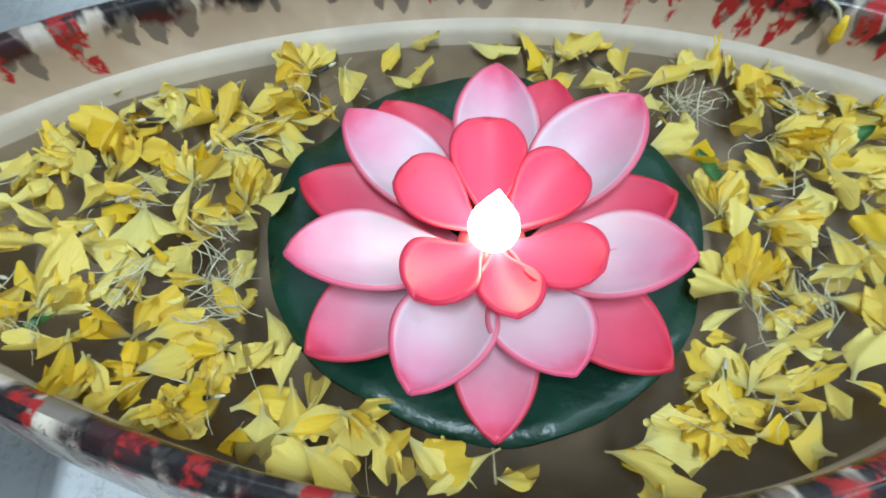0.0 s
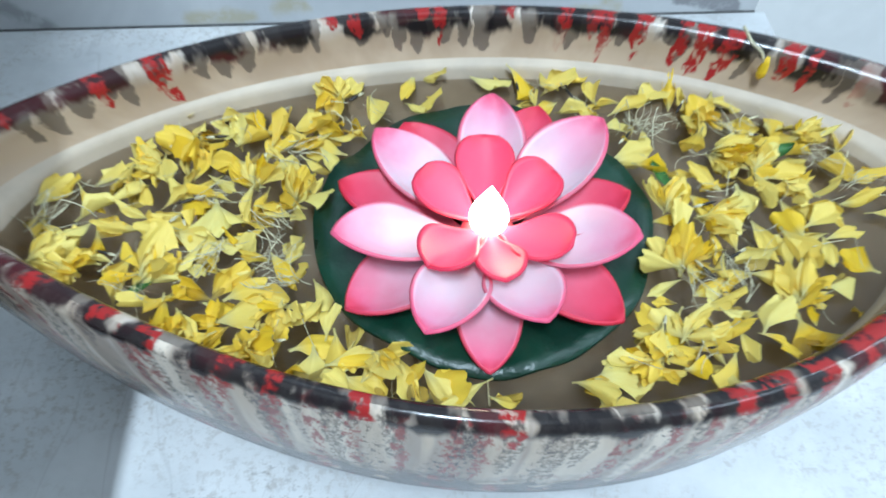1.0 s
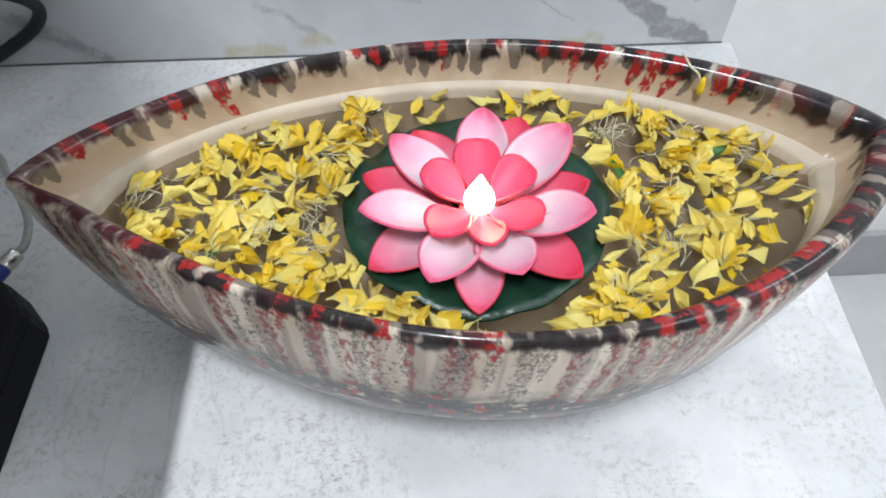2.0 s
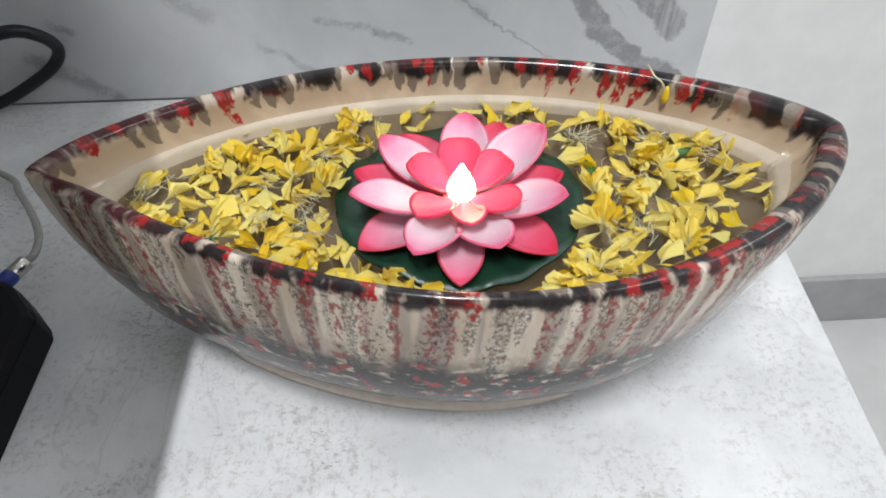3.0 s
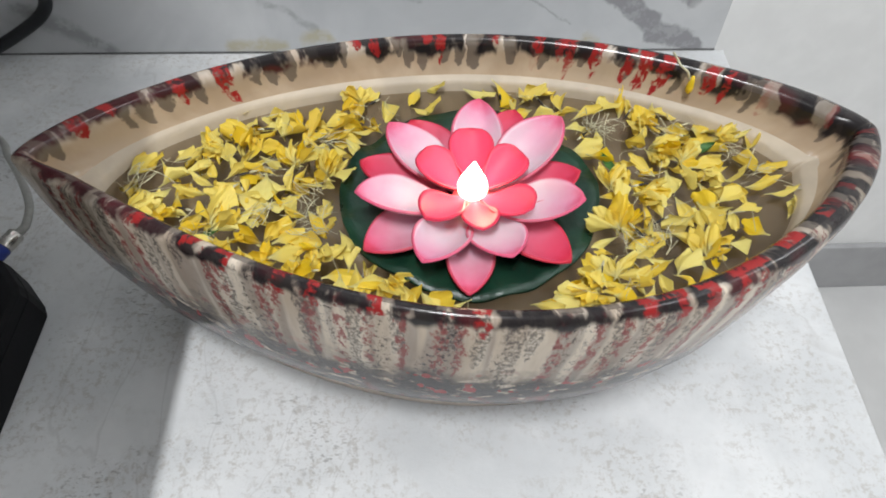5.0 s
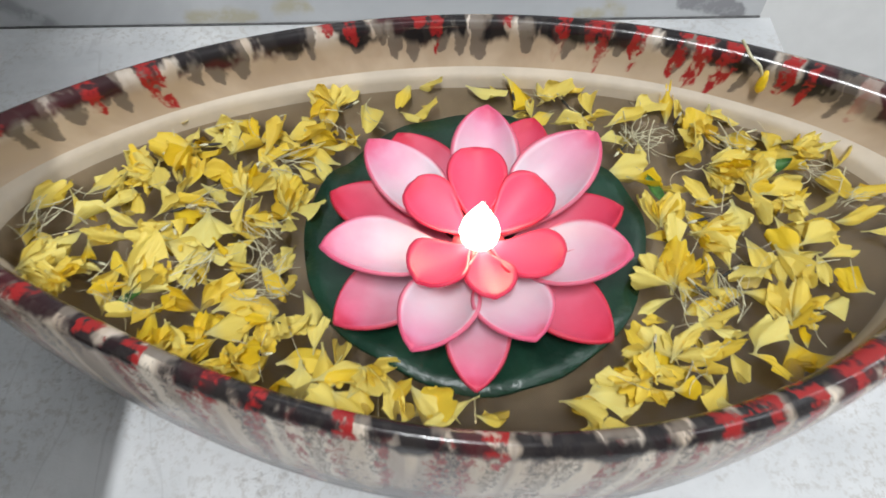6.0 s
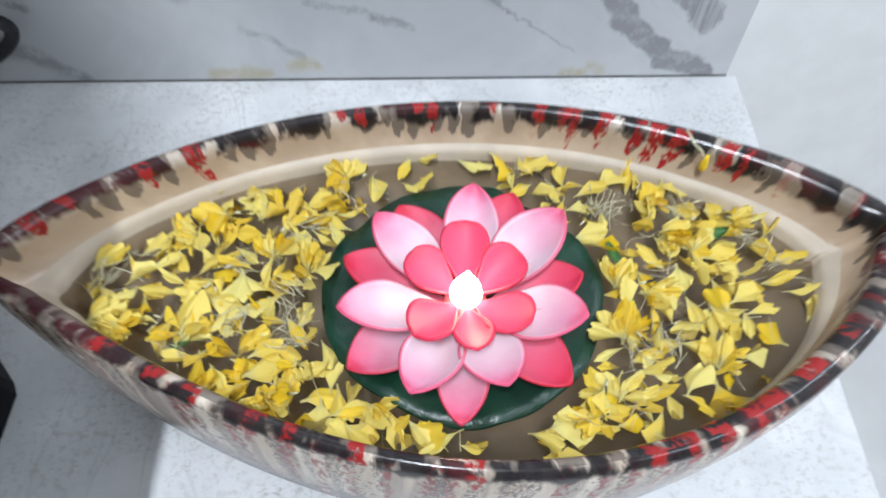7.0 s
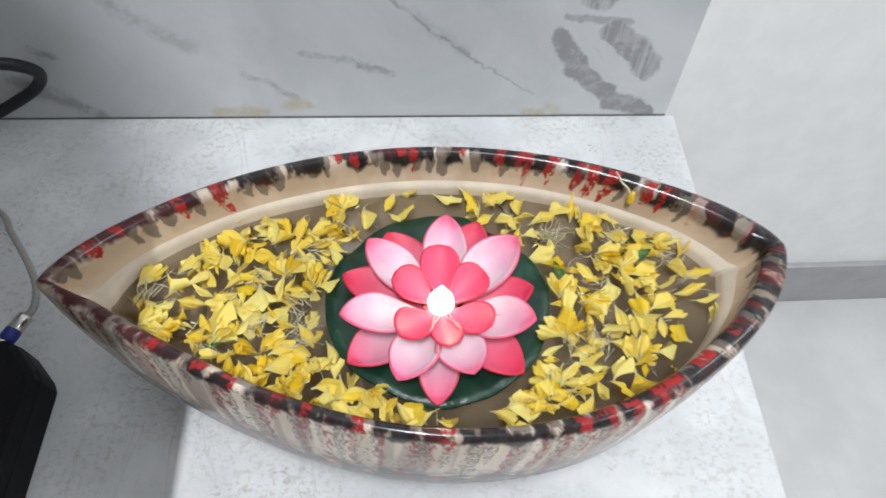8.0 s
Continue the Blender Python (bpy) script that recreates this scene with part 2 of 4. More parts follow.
def marble_material():
    m = Nodes("veined_marble_cladding")
    p = m.place()
    soft = m.noise(p, 5.0, 5, 0.6, 0.6)
    c = m.mix(m.ramp(soft, 0.3, 0.7), (0.47, 0.485, 0.50), (0.60, 0.61, 0.62))
    turned = m.node("ShaderNodeMapping", None, Vector=p, Rotation=(0, radians(-42), 0)).outputs[0]
    broad = m.ramp(m.noise(m.scaled(turned, (3.0, 1, 14.0), (4, 0, 7)), 1.0, 5, 0.65, 0.4), 0.52, 0.70)
    c = m.mix(m.math("MULTIPLY", broad, 0.11), c, (0.30, 0.30, 0.32))
    # places along the wall, shaken a little so that no vein runs straight
    o = m.xyz(p)
    x = m.math("ADD", o[0], m.math("MULTIPLY", m.math("SUBTRACT", m.noise(p, 38, 4, 0.6), 0.5), 0.022))
    z = m.math("ADD", o[2], m.math("MULTIPLY", m.math("SUBTRACT", m.noise(m.scaled(p, (1, 1, 1), (5, 0, 3)), 38, 4, 0.6), 0.5), 0.022))
    rough = m.ramp(m.noise(p, 60, 5, 0.7), 0.36, 0.56)
    # single veins: two ends, half width, depth of tone
    for a, b, wide, deep in (((-0.03, 0.165), (0.085, 0.072), 0.0016, 0.5), ((0.085, 0.072), (0.150, 0.030), 0.0012, 0.4), ((0.02, 0.128), (0.075, 0.080), 0.006, 0.2), ((-0.085, 0.082), (-0.035, 0.068), 0.004, 0.4),
                             ((-0.035, 0.068), (0.0, 0.055), 0.003, 0.5), ((-0.150, 0.058), (-0.100, 0.025), 0.004, 0.4), ((-0.250, 0.125), (-0.195, 0.088), 0.008, 0.32), ((-0.375, 0.050), (-0.305, 0.003), 0.008, 0.55),
                             ((-0.345, 0.086), (-0.325, 0.078), 0.004, 0.6), ((-0.30, 0.165), (-0.255, 0.135), 0.005, 0.45), ((-0.22, 0.21), (-0.05, 0.165), 0.004, 0.3)):
        d = line_gap(m, x, z, a, b)
        on = m.math("MULTIPLY", m.ramp(d, wide * 0.3, wide * 1.6, 1.0, 0.0), m.ramp(rough, 0.0, 1.0, 0.35, 1.0))
        c = m.mix(m.math("MULTIPLY", on, deep), c, (0.19, 0.19, 0.195))
    # the dark torn patch beside the corner: a curved strip and a striped lobe, with a pale streak between
    strip = m.math("MINIMUM", m.math("MINIMUM", line_gap(m, x, z, (0.168, 0.100), (0.190, 0.066)), line_gap(m, x, z, (0.190, 0.066), (0.232, 0.032))), line_gap(m, x, z, (0.240, 0.022), (0.285, 0.006)))
    strip = m.ramp(strip, 0.009, 0.0135, 1.0, 0.0)
    lobe = m.ramp(line_gap(m, m.math("MULTIPLY", x, 1.0), z, (0.222, 0.098), (0.262, 0.068)), 0.018, 0.024, 1.0, 0.0)
    stripes = m.ramp(m.noise(m.scaled(p, (150, 1, 7), (2, 0, 4)), 1.0, 3, 0.6), 0.34, 0.60, 0.5, 1.0)
    scratch = m.ramp(line_gap(m, x, z, (0.170, 0.124), (0.235, 0.118)), 0.002, 0.005, 0.7, 0.0)
    upper = m.math("MULTIPLY", m.ramp(line_gap(m, x, z, (0.20, 0.150), (0.225, 0.20)), 0.016, 0.022, 1.0, 0.0), stripes)
    patch = m.math("MAXIMUM", m.math("MAXIMUM", strip, m.math("MULTIPLY", lobe, stripes)), m.math("MAXIMUM", scratch, upper))
    streak = m.ramp(line_gap(m, x, z, (0.196, 0.106), (0.268, 0.034)), 0.006, 0.010, 1.0, 0.0)
    patch = m.math("MULTIPLY", m.math("MULTIPLY", patch, m.math("SUBTRACT", 1.0, streak)), m.ramp(rough, 0.0, 1.0, 0.7, 1.0))
    c = m.mix(m.math("MULTIPLY", patch, 0.72), c, (0.175, 0.17, 0.185))
    # yellow stains along the foot of the wall
    stain = m.math("MINIMUM", m.math("MINIMUM", line_gap(m, x, z, (-0.185, 0.006), (-0.135, 0.009)), line_gap(m, x, z, (-0.108, 0.016), (-0.090, 0.017))), m.math("MINIMUM", line_gap(m, x, z, (0.148, 0.004), (0.160, 0.005)), line_gap(m, x, z, (0.172, 0.013), (0.180, 0.008))))
    c = m.mix(m.math("MULTIPLY", m.math("MULTIPLY", m.ramp(stain, 0.002, 0.011, 1.0, 0.0), m.ramp(rough, 0.0, 1.0, 0.5, 1.0)), 0.6), c, (0.43, 0.37, 0.19))
    return m.done(c, 0.22)


def counter_material():
    m = Nodes("speckled_white_stone")
    p = m.place()
    c = m.mix(m.ramp(m.noise(p, 9, 5, 0.6), 0.35, 0.7), (0.60, 0.615, 0.625), (0.77, 0.78, 0.785))
    pits = m.math("MULTIPLY", m.ramp(m.noise(p, 170, 6, 0.8), 0.49, 0.60), m.ramp(m.noise(p, 14, 4), 0.38, 0.58))
    c = m.mix(m.math("MULTIPLY", pits, 0.5), c, (0.40, 0.37, 0.33))
    dark = m.math("MULTIPLY", m.ramp(m.noise(m.scaled(p, (220, 380, 1)), 1.0, 3, 0.6), 0.56, 0.62), m.ramp(m.noise(p, 12, 3), 0.56, 0.66))
    c = m.mix(m.math("MULTIPLY", dark, 0.55), c, (0.20, 0.19, 0.18))
    v = m.noise(m.scaled(p, (5, 3, 1), (2, 4, 0)), 1.0, 4, 0.5, 1.0)
    c = m.mix(m.math("MULTIPLY", m.ramp(m.math("ABSOLUTE", m.math("SUBTRACT", v, 0.5)), 0.0, 0.006, 1.0, 0.0), 0.22), c, (0.35, 0.34, 0.33))
    m.bump(m.noise(p, 380, 4, 0.7), 0.4, 0.0006)
    return m.done(c, 0.45)


def water_material():
    m = Nodes("clear_water")
    m.bump(m.noise(m.place(), 60, 2), 0.06, 0.001)
    return m.done((0.29, 0.238, 0.165), 0.0, Transmission_Weight=1.0, IOR=1.33)


def flame_material():
    m = Nodes("lit_led_flame")
    return m.done((0.9, 0.8, 0.6), 0.3, Emission_Color=(1.0, 0.72, 0.42), Emission_Strength=22.0)


GLAZE = glaze_material()
BASIN = plain("pale_beige_inner_glaze", (0.54, 0.46, 0.355), 0.5, 0.10, 40)
BISQUE = plain("unglazed_beige_clay", (0.80, 0.71, 0.63), 0.6, 0.06, 150)
INNER_PETAL = petal_material("coral_foam", (0.74, 0.050, 0.130), (0.74, 0.052, 0.14), (0.68, 0.028, 0.075), 0.2, 0.88)
MID_PETAL = petal_material("white_to_pink_foam", (0.78, 0.66, 0.72), (0.77, 0.28, 0.44), (0.72, 0.045, 0.14), 0.42, 0.93)
LOW_PETAL = petal_material("deep_pink_foam", (0.80, 0.50, 0.60), (0.76, 0.13, 0.25), (0.64, 0.02, 0.06), 0.35, 0.90)
RED_PETAL = petal_material("crimson_foam", (0.76, 0.20, 0.30), (0.68, 0.045, 0.11), (0.58, 0.012, 0.04), 0.25, 0.88)
LEAF = leaf_material()
MARIGOLD = marigold_material()
THREAD = plain("pale_flower_fibre", (0.60, 0.57, 0.39), 0.35, 0.3, 300)
YELLOW_TIP = plain("yellow_petal_tip", (0.90, 0.62, 0.02), 0.45, 0.12, 400)
SEED = plain("black_seed_husk", (0.03, 0.027, 0.025), 0.5, 0.3, 500)
GREEN_BIT = plain("green_leaf_bit", (0.05, 0.14, 0.03), 0.4, 0.3, 300)
MARBLE = marble_material()
COUNTER = counter_material()
WATER = water_material()
FLAME = flame_material()
CANDLE = plain("coral_plastic", (0.70, 0.10, 0.12), 0.45)
PLASTER = plain("white_wall_paint", (0.84, 0.84, 0.83), 0.6, 0.03, 20)
# darkened tone for the unseen south and west walls, to weaken bounced light
DULL = plain("low_bounce_wall_tone", (0.34, 0.33, 0.31), 0.7, 0.05, 10)
JOINT = plain("dark_grey_joint", (0.13, 0.13, 0.13), 0.7, 0.3, 200)
TILE = plain("grey_floor_tile", (0.60, 0.60, 0.595), 0.16, 0.06, 8)
SKIRTING = plain("dark_grey_skirting_tile", (0.36, 0.36, 0.365), 0.2, 0.08, 12)
BLACK = plain("matt_black_plastic", (0.005, 0.005, 0.006), 0.6, 0.2, 400, Specular_IOR_Level=0.2)
RUBBER = plain("black_cable_rubber", (0.010, 0.011, 0.014), 0.45, 0.2, 300, Specular_IOR_Level=0.35)
SLEEVE = plain("grey_cable_sleeve", (0.30, 0.30, 0.28), 0.35, 0.1, 300)
STEEL = plain("nickel_plated_steel", (0.55, 0.53, 0.5), 0.25, 0.06, 300, Metallic=1.0)
BLUE = plain("blue_plastic_ring", (0.012, 0.03, 0.22), 0.35, 0.1, 300)

# ---- building helpers ----


def link_mesh(name, verts, faces, material, uvs=None, smooth=True):
    me = bpy.data.meshes.new(name)
    me.from_pydata(verts, [], faces)
    me.materials.append(material)
    if uvs:
        layer = me.uv_layers.new(name="UVMap")
        flat = np.array([uvs[l.vertex_index] for l in me.loops], dtype=np.float32).ravel()
        layer.data.foreach_set("uv", flat)
    if smooth:
        me.polygons.foreach_set("use_smooth", [True] * len(me.polygons))
    me.update()
    return me


def part(name, me, parent, label=""):
    ob = new(name, me)
    ob.parent = parent
    if label:
        ob["label"] = label
    return ob


def box_mesh(name, lo, hi, material, bevel=0.0):
    bm = bmesh.new()
    bmesh.ops.create_cube(bm, size=1.0)
    for v in bm.verts:
        for i in range(3):
            v.co[i] = lo[i] if v.co[i] < 0 else hi[i]
    if bevel:
        bmesh.ops.bevel(bm, geom=bm.edges[:], offset=bevel, segments=2, affect="EDGES", profile=0.5)
    me = bpy.data.meshes.new(name)
    bm.to_mesh(me)
    bm.free()
    me.materials.append(material)
    return me


def prism_mesh(name, outline, z0, z1, material, bevel=0.0):
    bm = bmesh.new()
    f = bm.faces.new([bm.verts.new((x, y, z0)) for x, y in outline])
    out = bmesh.ops.extrude_face_region(bm, geom=[f])
    for v in out["geom"]:
        if isinstance(v, bmesh.types.BMVert):
            v.co.z = z1
    bmesh.ops.recalc_face_normals(bm, faces=bm.faces[:])
    if bevel:
        bmesh.ops.bevel(bm, geom=bm.edges[:], offset=bevel, segments=3, affect="EDGES", profile=0.5)
    me = bpy.data.meshes.new(name)
    bm.to_mesh(me)
    bm.free()
    me.materials.append(material)
    return me


def lathe_mesh(name, profile, material, n=24):
    """Turns (radius, z) rows round the z axis."""
    verts, faces = [], []
    for r, z in profile:
        for k in range(n):
            a = 2 * math.pi * k / n
            verts.append((r * math.cos(a), r * math.sin(a), z))
    for i in range(len(profile) - 1):
        for k in range(n):
            l = (k + 1) % n
            faces.append((i * n + k, i * n + l, (i + 1) * n + l, (i + 1) * n + k))
    faces.append(tuple(range(n))[::-1])
    faces.append(tuple((len(profile) - 1) * n + k for k in range(n)))
    return link_mesh(name, verts, faces, material)


def tube_mesh(name, points, radius, material, n=10, rounds=8):
    """A round cable along a smooth line through the points."""
    pts = [Vector(p) for p in points]
    line = []
    for i in range(len(pts) - 1):
        p0, p1, p2, p3 = pts[max(i - 1, 0)], pts[i], pts[i + 1], pts[min(i + 2, len(pts) - 1)]
        for k in range(rounds):
            t = k / rounds
            line.append(0.5 * (2 * p1 + (p2 - p0) * t + (2 * p0 - 5 * p1 + 4 * p2 - p3) * t * t + (3 * p1 - p0 - 3 * p2 + p3) * t ** 3))
    line.append(pts[-1])
    verts, faces = [], []
    side = None
    for i, p in enumerate(line):
        d = (line[min(i + 1, len(line) - 1)] - line[max(i - 1, 0)]).normalized()
        side = d.orthogonal().normalized() if side is None else (side - d * side.dot(d)).normalized()
        up = d.cross(side)
        for k in range(n):
            a = 2 * math.pi * k / n
            verts.append(p + radius * (math.cos(a) * side + math.sin(a) * up))
    for i in range(len(line) - 1):
        for k in range(n):
            l = (k + 1) % n
            faces.append((i * n + k, i * n + l, (i + 1) * n + l, (i + 1) * n + k))
    faces.append(tuple(range(n))[::-1])
    faces.append(tuple((len(line) - 1) * n + k for k in range(n)))
    return link_mesh(name, verts, faces, material)


def setting(name, me, label, category):
    return tagged(new(name, me), label, category, kind="structure")


# ---- the room ----
FLOOR_Z, TOP_Z = -0.642, 2.1
WALL_Y, FAR_Y = 0.455, 0.622
EDGE_BACK, EDGE_FRONT, COUNTER_FRONT = 0.309, 0.2605, -0.16

setting("floor", box_mesh("floor", (-2.5, -2.5, FLOOR_Z - 0.1), (2.2, FAR_Y, FLOOR_Z), TILE), "glossy light grey tiled floor below the counter", "floor")
setting("ceiling", box_mesh("ceiling", (-2.6, -2.6, TOP_Z), (2.3, FAR_Y + 0.1, TOP_Z + 0.1), PLASTER), "plain white painted ceiling", "ceiling")
setting("wall_north", box_mesh("wall_north", (-2.6, FAR_Y, FLOOR_Z - 0.1), (2.3, FAR_Y + 0.1, TOP_Z), PLASTER), "plain painted wall behind the counter", "wall")
setting("wall_south", box_mesh("wall_south", (-2.6, -2.6, FLOOR_Z - 0.1), (2.3, -2.5, TOP_Z), DULL), "plain wall darkened to weaken bounced light", "wall")
setting("wall_east", box_mesh("wall_east", (2.2, -2.5, FLOOR_Z - 0.1), (2.3, FAR_Y, TOP_Z), PLASTER), "plain painted wall", "wall")
setting("wall_west", box_mesh("wall_west", (-2.6, -2.5, FLOOR_Z - 0.1), (-2.5, FAR_Y, TOP_Z), DULL), "plain painted wall", "wall")
setting("baseboard", box_mesh("baseboard", (EDGE_BACK + 0.003, FAR_Y - 0.012, FLOOR_Z), (2.2, FAR_Y, FLOOR_Z + 0.122), SKIRTING, 0.002), "dark grey tile skirting along the foot of the white wall", "baseboard")
setting("wall_marble", box_mesh("wall_marble", (-2.5, WALL_Y, FLOOR_Z), (EDGE_BACK, FAR_Y, TOP_Z), MARBLE), "grey-white veined marble wall cladding behind the counter", "wall")
setting("trim", box_mesh("trim", (-2.5, WALL_Y - 0.0012, 0.0002), (EDGE_BACK, WALL_Y + 0.001, 0.0016), JOINT), "thin dark joint between counter and marble wall", "trim")
counter_plan = [(-2.5, WALL_Y), (-2.5, COUNTER_FRONT), (EDGE_FRONT, COUNTER_FRONT), (0.3195, WALL_Y)]
setting("counter_top", prism_mesh("counter_top", counter_plan, -0.03, 0.0, COUNTER, 0.0015), "white speckled stone counter top with a rough grain", "counter")
base_plan = [(-2.5, WALL_Y), (-2.5, COUNTER_FRONT + 0.04), (EDGE_FRONT - 0.05, COUNTER_FRONT + 0.04), (EDGE_BACK - 0.04, WALL_Y)]
setting("counter_base", prism_mesh("counter_base", base_plan, FLOOR_Z, -0.03, PLASTER), "plain white base below the counter top", "counter base")
# overhead slab, unseen, added to shade the counter's left part from the tube
OVER_Z = 0.62
OVER_X = -0.164 + (TUBE_X + 0.164) * OVER_Z / TUBE_Z
over_plan = [(-1.2, -0.75), (OVER_X, -0.75), (OVER_X, -0.03), (-0.36, 0.36), (-0.36, WALL_Y), (-1.2, WALL_Y)]
setting("shade_slab", prism_mesh("shade_slab", over_plan, OVER_Z, OVER_Z + 0.04, PLASTER), "unseen white slab added to shade the left counter", "wall")

# ---- the boat-shaped bowl ----
TIP_L, TIP_R = Vector((-0.2185, 0.1315)), Vector((0.2525, 0.1452))
AXIS = (TIP_R - TIP_L).normalized()
CROSS = Vector((-AXIS.y, AXIS.x))
MID = (TIP_L + TIP_R) / 2
HALF = (TIP_R - TIP_L).length / 2
WATER_Z = 0.1205
RIM_W = 0.0108


def half_width(u, front):
    q = max(1e-4, 1 - u * u)
    blunt = q ** (-0.08 * max(0.0, (u - 0.7) / 0.3) - 0.045 * max(0.0, (-u - 0.75) / 0.25))
    if front:
        return 0.115 * q ** (0.78 if u > 0 else 1.0) * (1 + 0.24 * u) * blunt
    return 0.108 * q ** 0.74 * blunt


def bowl_ring(sx, sy, inset, blunt=0.0, n=96, east=1.0):
    """One closed ring of the plan: the rim's outline, scaled and drawn in. east scales the right half alone."""
    pts = []
    for k in range(2 * n):
        s = math.pi * k / n
        u = -math.cos(s)
        front = k < n
        w = half_width(u, front) * max(1e-4, 1 - u * u) ** -(blunt * (1 - 0.35 * max(0.0, u) * (1 - east) / 0.08 + 0.35 * max(0.0, -u)))
        draw = min(inset, RIM_W) * (0.82 + 0.24 * u)
        draw += max(0.0, inset - RIM_W) * (0.25 if front else 1.0)
        grow = max(0.0, w * sy - draw * min(1.0, w / 0.02))
        reach = (HALF * sx - inset * (1.15 if u > 0 else 0.95)) * (1 - (1 - east) * max(0.0, u))
        pts.append(MID + AXIS * (u * reach - 0.085 * (1 - east)) + CROSS * (-grow if front else grow))
    return pts


def rim_lift(p):
    u = (p - MID).dot(AXIS) / HALF
    return 0.005 * u * u + (0.0025 if (p - MID).dot(CROSS) > 0 else 0.0) * max(0.0, 1 - u * u)


def loft(name, rows, material, v0, close_end, way=1):
    """Rows of (sx, sy, inset, z, lift share); UV in metres round the rim and down the profile."""
    verts, faces, uvs = [], [], []
    rim = bowl_ring(1, 1, 0)
    count = len(rim)
    length = [0.0]
    for k in range(1, count):
        length.append(length[-1] + (rim[k] - rim[k - 1]).length)
    v, last = v0, None
    for sx, sy, inset, z, share, blunt, *east in rows:
        ring = bowl_ring(sx, sy, inset, blunt, 96, *east)
        middle = Vector((ring[count // 4].x, ring[count // 4].y, z))
        if last is not None:
            v += way * (middle - last).length
        last = middle
        for k, p in enumerate(ring):
            verts.append((p.x, p.y, z + share * rim_lift(p)))
            uvs.append((length[k], v))
        verts.append(verts[-count])
        uvs.append((length[-1] + (rim[-1] - rim[0]).length, v))
    step = count + 1
    for i in range(len(rows) - 1):
        for k in range(count):
            faces.append((i * step + k, (i + 1) * step + k, (i + 1) * step + k + 1, i * step + k + 1))
    if close_end:
        faces.append(tuple((len(rows) - 1) * step + k for k in range(count))[::-1])
    return link_mesh(name, verts, faces, material, uvs)


def build_bowl():
    thing = tagged(new("ceramic_bowl"), "boat-shaped cream ceramic bowl with black and red drip glaze", "bowl")
    outer = []
    # from the inner edge of the rim over its top and down the outside
    r = RIM_W / 2
    for a in range(0, 181, 18):
        c, h = math.cos(radians(a)), math.sin(radians(a))
        outer.append((1.0, 1.0, r + r * c, 0.1445 + 0.0055 * h, 1.0, 0.0))
    outer += [(0.998, 1.010, 0.0, 0.136, 0.9, 0.0), (0.983, 1.005, 0.0, 0.120, 0.6, 0.03, 0.985), (0.956, 0.99, 0.0, 0.100, 0.4, 0.06, 0.968), (0.914, 0.962, 0.0, 0.076, 0.2, 0.10, 0.952),
              (0.856, 0.900, 0.0, 0.053, 0.1, 0.14, 0.94), (0.812, 0.845, 0.0, 0.0415, 0.0, 0.17, 0.94), (0.768, 0.778, 0.0, 0.031, 0.0, 0.20, 0.93), (0.722, 0.708, 0.0, 0.0205, 0.0, 0.23, 0.925),
              (0.690, 0.672, 0.0, 0.013, 0.0, 0.245, 0.92), (0.668, 0.650, 0.0, 0.008, 0.0, 0.25, 0.92)]
    part("rim_and_wall", loft("rim_and_wall", outer, GLAZE, -1.57 * r, False), thing, "cream glaze with dripping black and red runs")
    # the inner wall slopes to a narrow pale ledge just above the water
    inner = [(1.0, 1.0, RIM_W, 0.1445, 1.0, 0.0), (0.999, 1.0, RIM_W + 0.0004, 0.140, 1.0, 0.01), (0.993, 0.999, RIM_W + 0.0016, 0.1345, 0.8, 0.03), (0.983, 0.996, RIM_W + 0.0034, 0.1305, 0.5, 0.07),
             (0.972, 0.992, RIM_W + 0.0048, 0.1288, 0.3, 0.10)]
    part("inside", loft("inside", inner, GLAZE, -1.57 * r, False, -1), thing, "cream inner wall with short grey and red runs")
    basin = [(0.972, 0.992, RIM_W + 0.0048, 0.1288, 0.3, 0.10), (0.962, 0.989, RIM_W + 0.0066, 0.1281, 0.1, 0.13), (0.952, 0.986, RIM_W + 0.0080, 0.1272, 0.0, 0.16), (0.945, 0.983, RIM_W + 0.0088, 0.1250, 0.0, 0.175),
             (0.939, 0.979, RIM_W + 0.0094, 0.1190, 0.0, 0.185), (0.90, 0.94, 0.021, 0.100, 0.0, 0.2), (0.81, 0.84, 0.021, 0.065, 0.0, 0.2), (0.68, 0.70, 0.021, 0.035, 0.0, 0.2), (0.5, 0.5, 0.020, 0.022, 0.0, 0.2)]
    part("basin", loft("basin", basin, BASIN, 0.0, True, -1), thing, "smooth pale beige basin below a narrow ledge")
    foot = [(0.64, 0.625, 0.0, 0.012, 0.0, 0.25, 0.92), (0.655, 0.652, 0.0, 0.007, 0.0, 0.25, 0.92), (0.66, 0.672, 0.0, 0.003, 0.0, 0.26, 0.92), (0.66, 0.676, 0.0, 0.0, 0.0, 0.27, 0.92)]
    part("foot", loft("foot", foot, BISQUE, 0.0, True), thing, "unglazed beige clay foot")
    return thing


build_bowl()

water_ring = bowl_ring(0.9405, 0.980, RIM_W + 0.0092, 0.183)
water_me = link_mesh("water", [(p.x, p.y, WATER_Z) for p in water_ring], [tuple(range(len(water_ring)))], WATER, smooth=False)
water = tagged(new("water", water_me), "still clear water filling the bowl", "water", kind="structure")
water.visible_shadow = False


# ---- the floating lotus lamp ----
LOTUS = Vector((0.021, 0.1175, 0.117))
PAD = Vector((0.0212, 0.1285))
PAD_R = 0.0726


